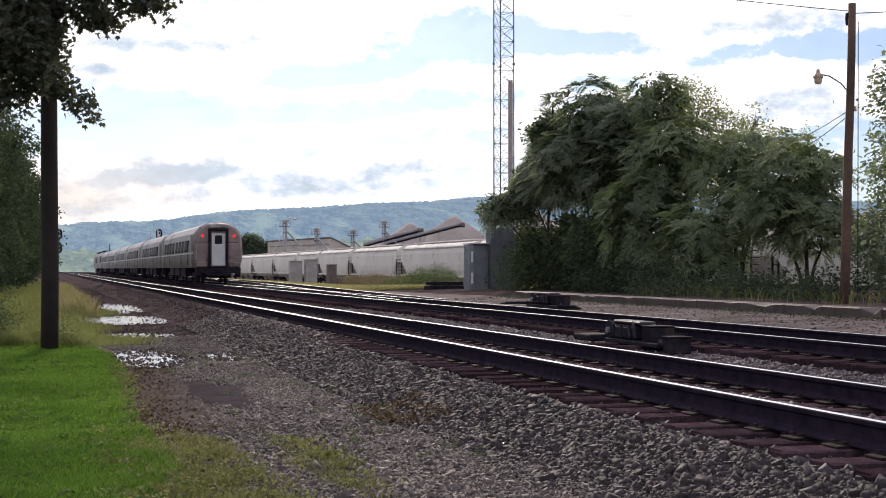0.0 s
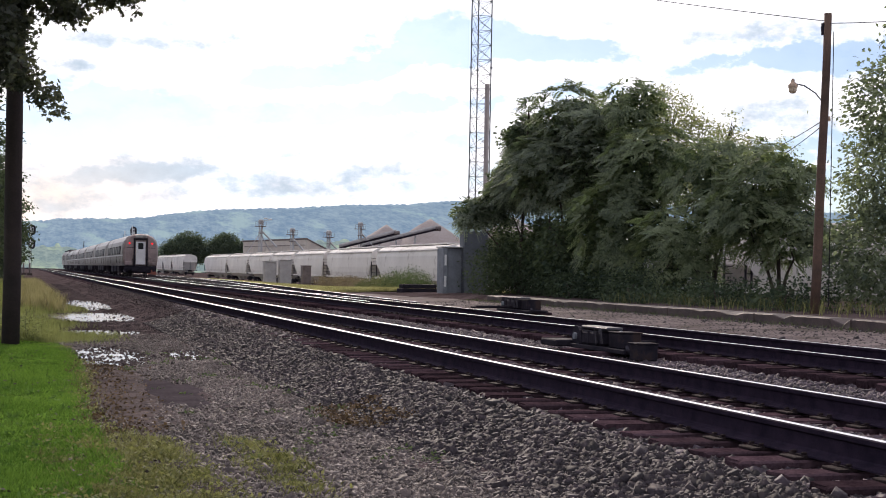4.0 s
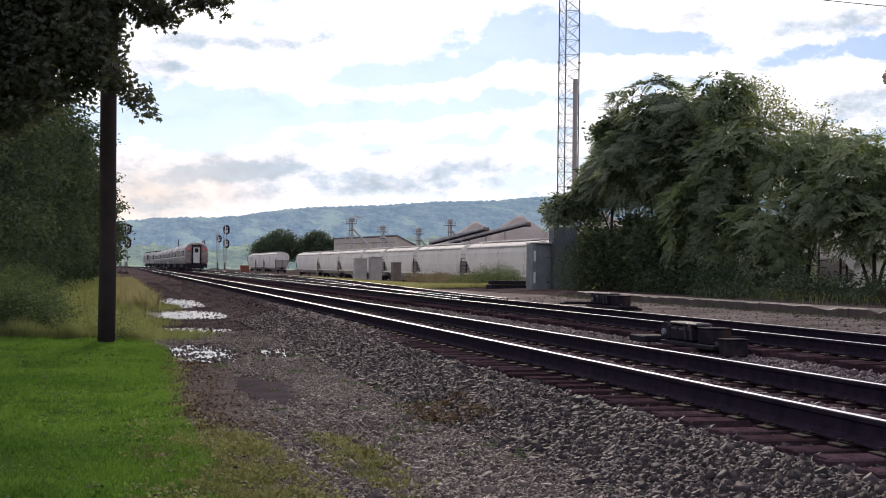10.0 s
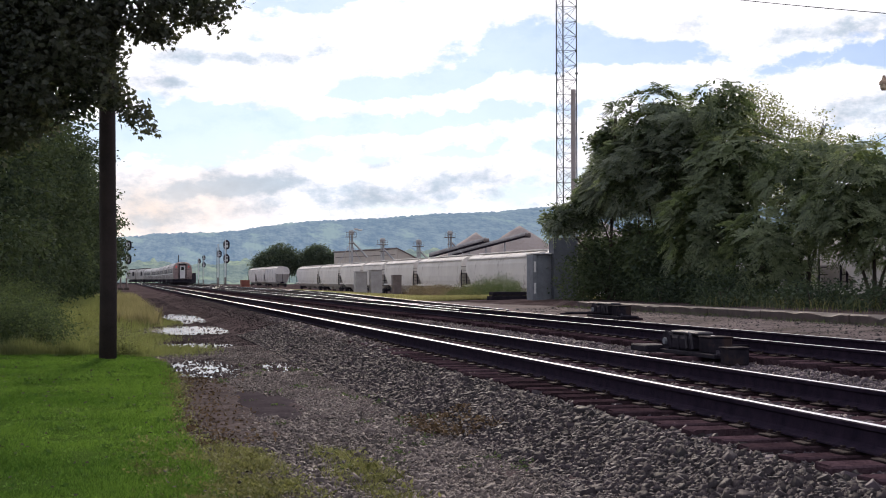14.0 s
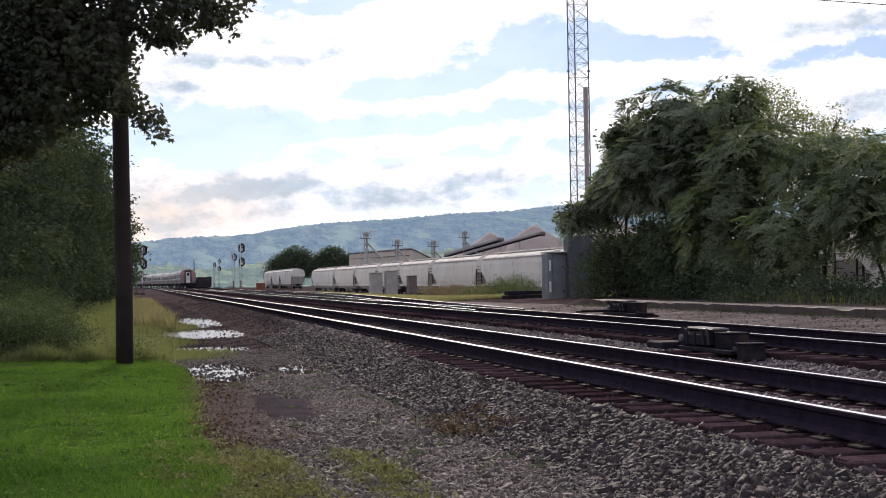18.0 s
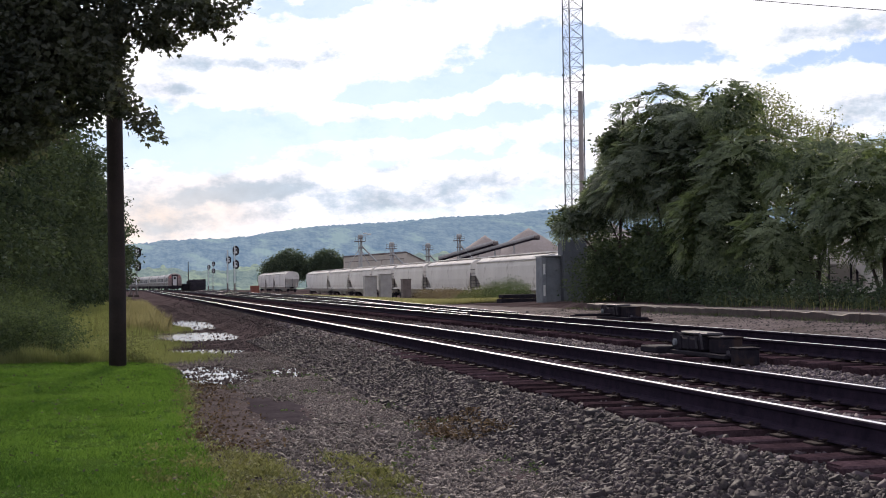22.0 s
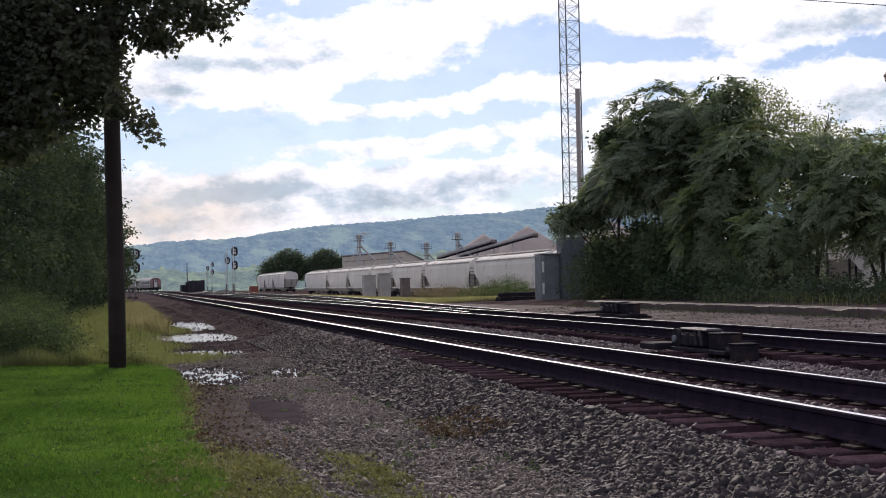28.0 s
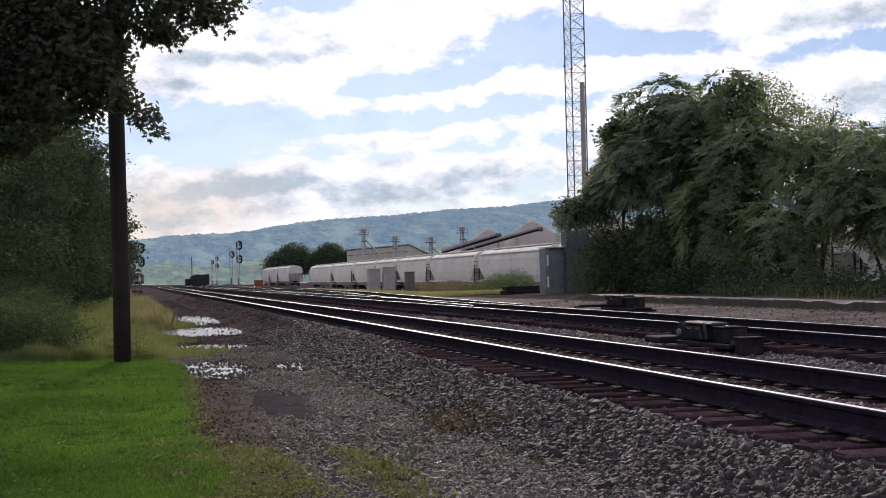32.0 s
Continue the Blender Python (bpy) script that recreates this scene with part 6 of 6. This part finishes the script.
stones("puddle_stones", np.concatenate(pts), 0.04, M["farstone"], "wet stones standing out of the puddles", 72, 0.35)
pts = []
for (px, py, rx, ry), n in ((PUDDLES[3], 1500), (PUDDLES[4], 420)):
    a, r = rng.uniform(0, 2 * np.pi, n), np.sqrt(rng.uniform(0.02, 1.2, n))
    x, y = px + rx * r * np.cos(a), py + ry * r * np.sin(a)
    keep = np.array([noise.noise(Vector((u * 3.0, v * 1.6, 8.0))) for u, v in zip(x, y)]) > -0.12
    pts.append(np.stack([x, y, np.full(n, float(ground_z(px, py)) + 0.04)], 1)[keep])
stones("puddle_pebbles", np.concatenate(pts), 0.024, M["farstone"], "small pebbles breaking the water of the nearest puddles", 75, 0.4)

# ---------------------------------------------------------------- passenger train
M["steel"] = material("stainless_steel", (0.215, 0.197, 0.182), (0.36, 0.332, 0.308), 0.5, 0.5, 0.3, bump=0.05, stain=(0.12, 0.105, 0.093), stain_scale=0.35)
M["roof_steel"] = material("dull_roof_steel", (0.32, 0.298, 0.282), (0.46, 0.435, 0.412), 0.5, 0.5, 0.3, bump=0.05, stain=(0.15, 0.13, 0.12), stain_scale=0.3)
M["endcap"] = material("end_steel", (0.20, 0.15, 0.142), (0.36, 0.275, 0.26), 0.9, 0.55, 0.3, bump=0.1, stain=(0.11, 0.08, 0.072), stain_scale=0.8)
M["glass"] = material("dark_glass", (0.008, 0.008, 0.01), (0.016, 0.016, 0.018), 1.0, 0.5, bump=0.0, spec=0.25)
M["doorgrey"] = material("door_paint", (0.6, 0.58, 0.58), (0.74, 0.72, 0.71), 1.5, 0.6, bump=0.05)
M["redlamp"] = glow_material("red_lamp", (1.0, 0.02, 0.025), 1.0)
COACH_L, COACH_P = 25.3, 26.0
PROFILE = [(-1.38, 1.0), (-1.53, 1.45), (-1.57, 2.1), (-1.52, 2.75), (-1.40, 3.2), (-1.12, 3.58), (-0.66, 3.80), (0, 3.87), (0.66, 3.80), (1.12, 3.58), (1.40, 3.2), (1.52, 2.75), (1.57, 2.1), (1.53, 1.45), (1.38, 1.0)]


def side_x(z):
    return float(np.interp(z, [1.0, 1.45, 2.1, 2.75, 3.2], [1.38, 1.53, 1.57, 1.52, 1.40]))


def coach(tail):
    t = thing("passenger_coach", Matrix(), "ribbed stainless steel passenger coach of the departing train" + (", red lamps lit" if tail else ""), "train coach", "train coaches")
    h = COACH_L / 2
    bm = bmesh.new()
    add_prism(bm, [q for q in PROFILE if q[1] < 3.3], -h + 0.12, h - 0.12)
    part("body", bm, M["steel"], t)
    bm = bmesh.new()
    add_prism(bm, [q for q in PROFILE if q[1] > 2.9], -h + 0.12, h - 0.12)
    part("roof", bm, M["roof_steel"], t, "dull grey roof")
    for s in (-1, 1):
        for k in range(7):
            z = 1.12 + 0.105 * k
            x = side_x(z)
            part("flute", box((s * (x + 0.006), 0, z), (0.03, COACH_L - 0.6, 0.035), None, 0.0), M["steel"], t)
        part("window_band", box((s * 1.555, 0, 2.42), (0.03, COACH_L - 6.4, 0.74), Matrix.Rotation(s * radians(-4.5), 4, "Y"), 0.0), M["blackbox"], t, "dark window band")
        for k in range(8):
            y = (k - 3.5) * 2.2 + (0.35 if k > 3 else -0.35)
            part("window", box((s * 1.566, y, 2.42), (0.03, 1.7, 0.56), Matrix.Rotation(s * radians(-4.5), 4, "Y"), 0.0), M["glass"], t)
            part("window_post", box((s * 1.572, y + (1.45 if k == 3 else 1.1), 2.42), (0.03, 0.9 if k == 3 else 0.4, 0.74), Matrix.Rotation(s * radians(-4.5), 4, "Y"), 0.0), M["steel"], t)
        for y in (-9.0, -4.5, 4.5, 9.0):
            part("panel_seam", box((s * 1.562, y, 1.55), (0.03, 0.03, 0.7)), M["blackbox"], t)
        for y in (-11.2, 11.2):
            part("vestibule_door", box((s * 1.555, y, 2.05), (0.04, 0.8, 2.0), None, 0.0), M["roof_steel"], t)
        part("stripe", box((s * 1.578, 0, 1.93), (0.02, COACH_L - 0.3, 0.09)), M["white"], t, "pale stripe")
        for y, l in ((-4.2, 3.0), (0.2, 3.6), (4.6, 3.2)):
            part("equipment_box", box((s * 1.15, y, 0.72), (0.5, l, 0.6), None, 0.04), M["iron"], t)
    for s in (-1, 1):
        tk = part("truck", box((0, s * 9.1, 0.52), (2.3, 2.9, 0.36), None, 0.08), M["iron"], t)
        for dy in (-1.3, 1.3):
            for dx in (-0.75, 0.75):
                part("wheel", tube((dx - 0.07, s * 9.1 + dy, 0.45), (dx + 0.07, s * 9.1 + dy, 0.45), 0.45, seg=16), M["iron"], tk)
    for s in (-1, 1):
        bm = bmesh.new()
        rings = []
        for d, k in ((-0.14, 1.0), (0.0, 0.985), (0.10, 0.955), (0.15, 0.90)):
            rings.append([bm.verts.new((u * k, s * (h + d), 2.4 + (w - 2.4) * k)) for u, w in PROFILE])
        n = len(PROFILE)
        for a, b in zip(rings, rings[1:]):
            for i in range(n):
                bm.faces.new((a[i], a[(i + 1) % n], b[(i + 1) % n], b[i]))
        bm.faces.new(rings[0][::-1])
        bm.faces.new(rings[-1])
        part("end_cap", bm, M["endcap"], t, "dull brown-grey rounded end")
        part("end_sill", box((0, s * (h - 0.1), 0.82), (2.5, 0.6, 0.34), None, 0.04), M["iron"], t)
        part("buffer_beam", box((0, s * (h + 0.1), 0.62), (1.6, 0.3, 0.3), None, 0.03), M["iron"], t)
        part("coupler", box((0, s * (h + 0.3), 0.85), (0.26, 0.35, 0.24), None, 0.04), M["iron"], t)
        part("diaphragm_post", box((-0.56, s * (h + 0.22), 2.2), (0.14, 0.2, 2.5), None, 0.03), M["blackbox"], t)
        part("diaphragm_post", box((0.56, s * (h + 0.22), 2.2), (0.14, 0.2, 2.5), None, 0.03), M["blackbox"], t)
        part("diaphragm_head", box((0, s * (h + 0.22), 3.42), (1.3, 0.22, 0.2), None, 0.05), M["blackbox"], t)
        for u in (-1.05, 1.05):
            part("end_panel", box((u, s * (h + 0.155), 1.95), (0.62, 0.03, 1.2), None, 0.01), M["endcap"], t)
            part("corner_step", box((u * 1.2, s * (h - 0.05), 0.75), (0.35, 0.4, 0.5), None, 0.03), M["iron"], t)
        dr = part("end_door", box((0, s * (h + 0.175), 2.15), (0.84, 0.04, 2.05), None, 0.01), M["doorgrey"], t, "pale grey end door")
        part("door_window", box((0, s * (h + 0.2), 2.78), (0.46, 0.03, 0.55), None, 0.04), M["glass"], dr)
        part("head_panel", box((0, s * (h + 0.16), 3.66), (1.0, 0.06, 0.22), None, 0.03), M["roof_steel"], t)
        for u in (-1.05, 1.05):
            part("anticlimber", box((u, s * (h + 0.2), 1.2), (0.72, 0.16, 0.34), None, 0.06), M["endcap"], t)
            part("grab_iron", tube((u * 1.3, s * (h + 0.16), 1.5), (u * 1.3, s * (h + 0.16), 2.5), 0.018, seg=6), M["roof_steel"], t)
        for z in (1.55, 2.62):
            part("end_rib", box((0, s * (h + 0.152), z), (2.66 if z < 2 else 2.5, 0.02, 0.04)), M["blackbox"], t)
    for y in (-h + 0.5, h - 0.5):
        bm = bmesh.new()
        add_prism(bm, [(u * 1.018, 2.4 + (w - 2.4) * 1.018) for u, w in PROFILE if w > 2.0], y - 0.25, y + 0.25)
        part("roof_end_band", bm, M["steel"], t)
    if tail:
        for s in (-1, 1):
            part("marker_lamp", tube((s * 1.0, -h - 0.19, 3.02), (s * 1.0, -h - 0.1, 3.02), 0.085, seg=12), M["redlamp"], t, "lit red marker lamp")
    return t


def locomotive(kind):
    t = thing("locomotive", Matrix(), "grey diesel locomotive at the head of the train", "locomotive", "locomotives")
    h = 10.2
    prof = [(-1.45, 1.0), (-1.5, 3.0), (-1.2, 3.7), (-0.7, 3.95), (0.7, 3.95), (1.2, 3.7), (1.5, 3.0), (1.45, 1.0)]
    bm = bmesh.new()
    add_prism(bm, prof, -h, h - 1.5)
    part("body", bm, M["steel"], t)
    part("roof_hatch", box((0, 0, 3.98), (1.9, 15, 0.3), None, 0.05), M["iron"], t, "black roof hatches")
    part("nose", box((0, h - 0.9, 2.2), (2.9, 1.4, 2.4), None, 0.3), M["steel"], t)
    part("fuel_tank", box((0, 0, 0.65), (2.6, 6, 0.8), None, 0.1), M["iron"], t)
    for s in (-1, 1):
        part("radiator_grille", box((s * 1.49, -6, 2.6), (0.06, 4, 1.2)), M["iron"], t)
        tk = part("truck", box((0, s * 6.2, 0.5), (2.4, 3.4, 0.5), None, 0.08), M["iron"], t)
        for dy in (-1.4, 1.4):
            for dx in (-0.75, 0.75):
                part("wheel", tube((dx - 0.07, s * 6.2 + dy, 0.5), (dx + 0.07, s * 6.2 + dy, 0.5), 0.5, seg=16), M["iron"], tk)
    return t


TRAIN = [(coach(k == 0), 13.0 + 26.0 * k, 9.1) for k in range(6)] + [(locomotive(k), 156.0 + 10.8 + 21.2 * k, 6.2) for k in range(2)]


def train_pose(t, ahead, truck):
    """A car's pose with its two trucks on the track, its middle 'ahead' metres before the train's tail."""
    s = 87.0 + 9.4 * t + 0.05 * t * t + ahead
    a, _ = line2(s - truck)
    b, _ = line2(s + truck)
    d = b - a
    mid = (a + b) / 2
    return pose(mid.x, mid.y, mid.z, 0, 0, math.degrees(math.atan2(-d.x, d.y)))


def motions():
    for car, ahead, truck in TRAIN:
        walk(car, [(float(t), train_pose(t, ahead, truck)) for t in range(33)])


motions()
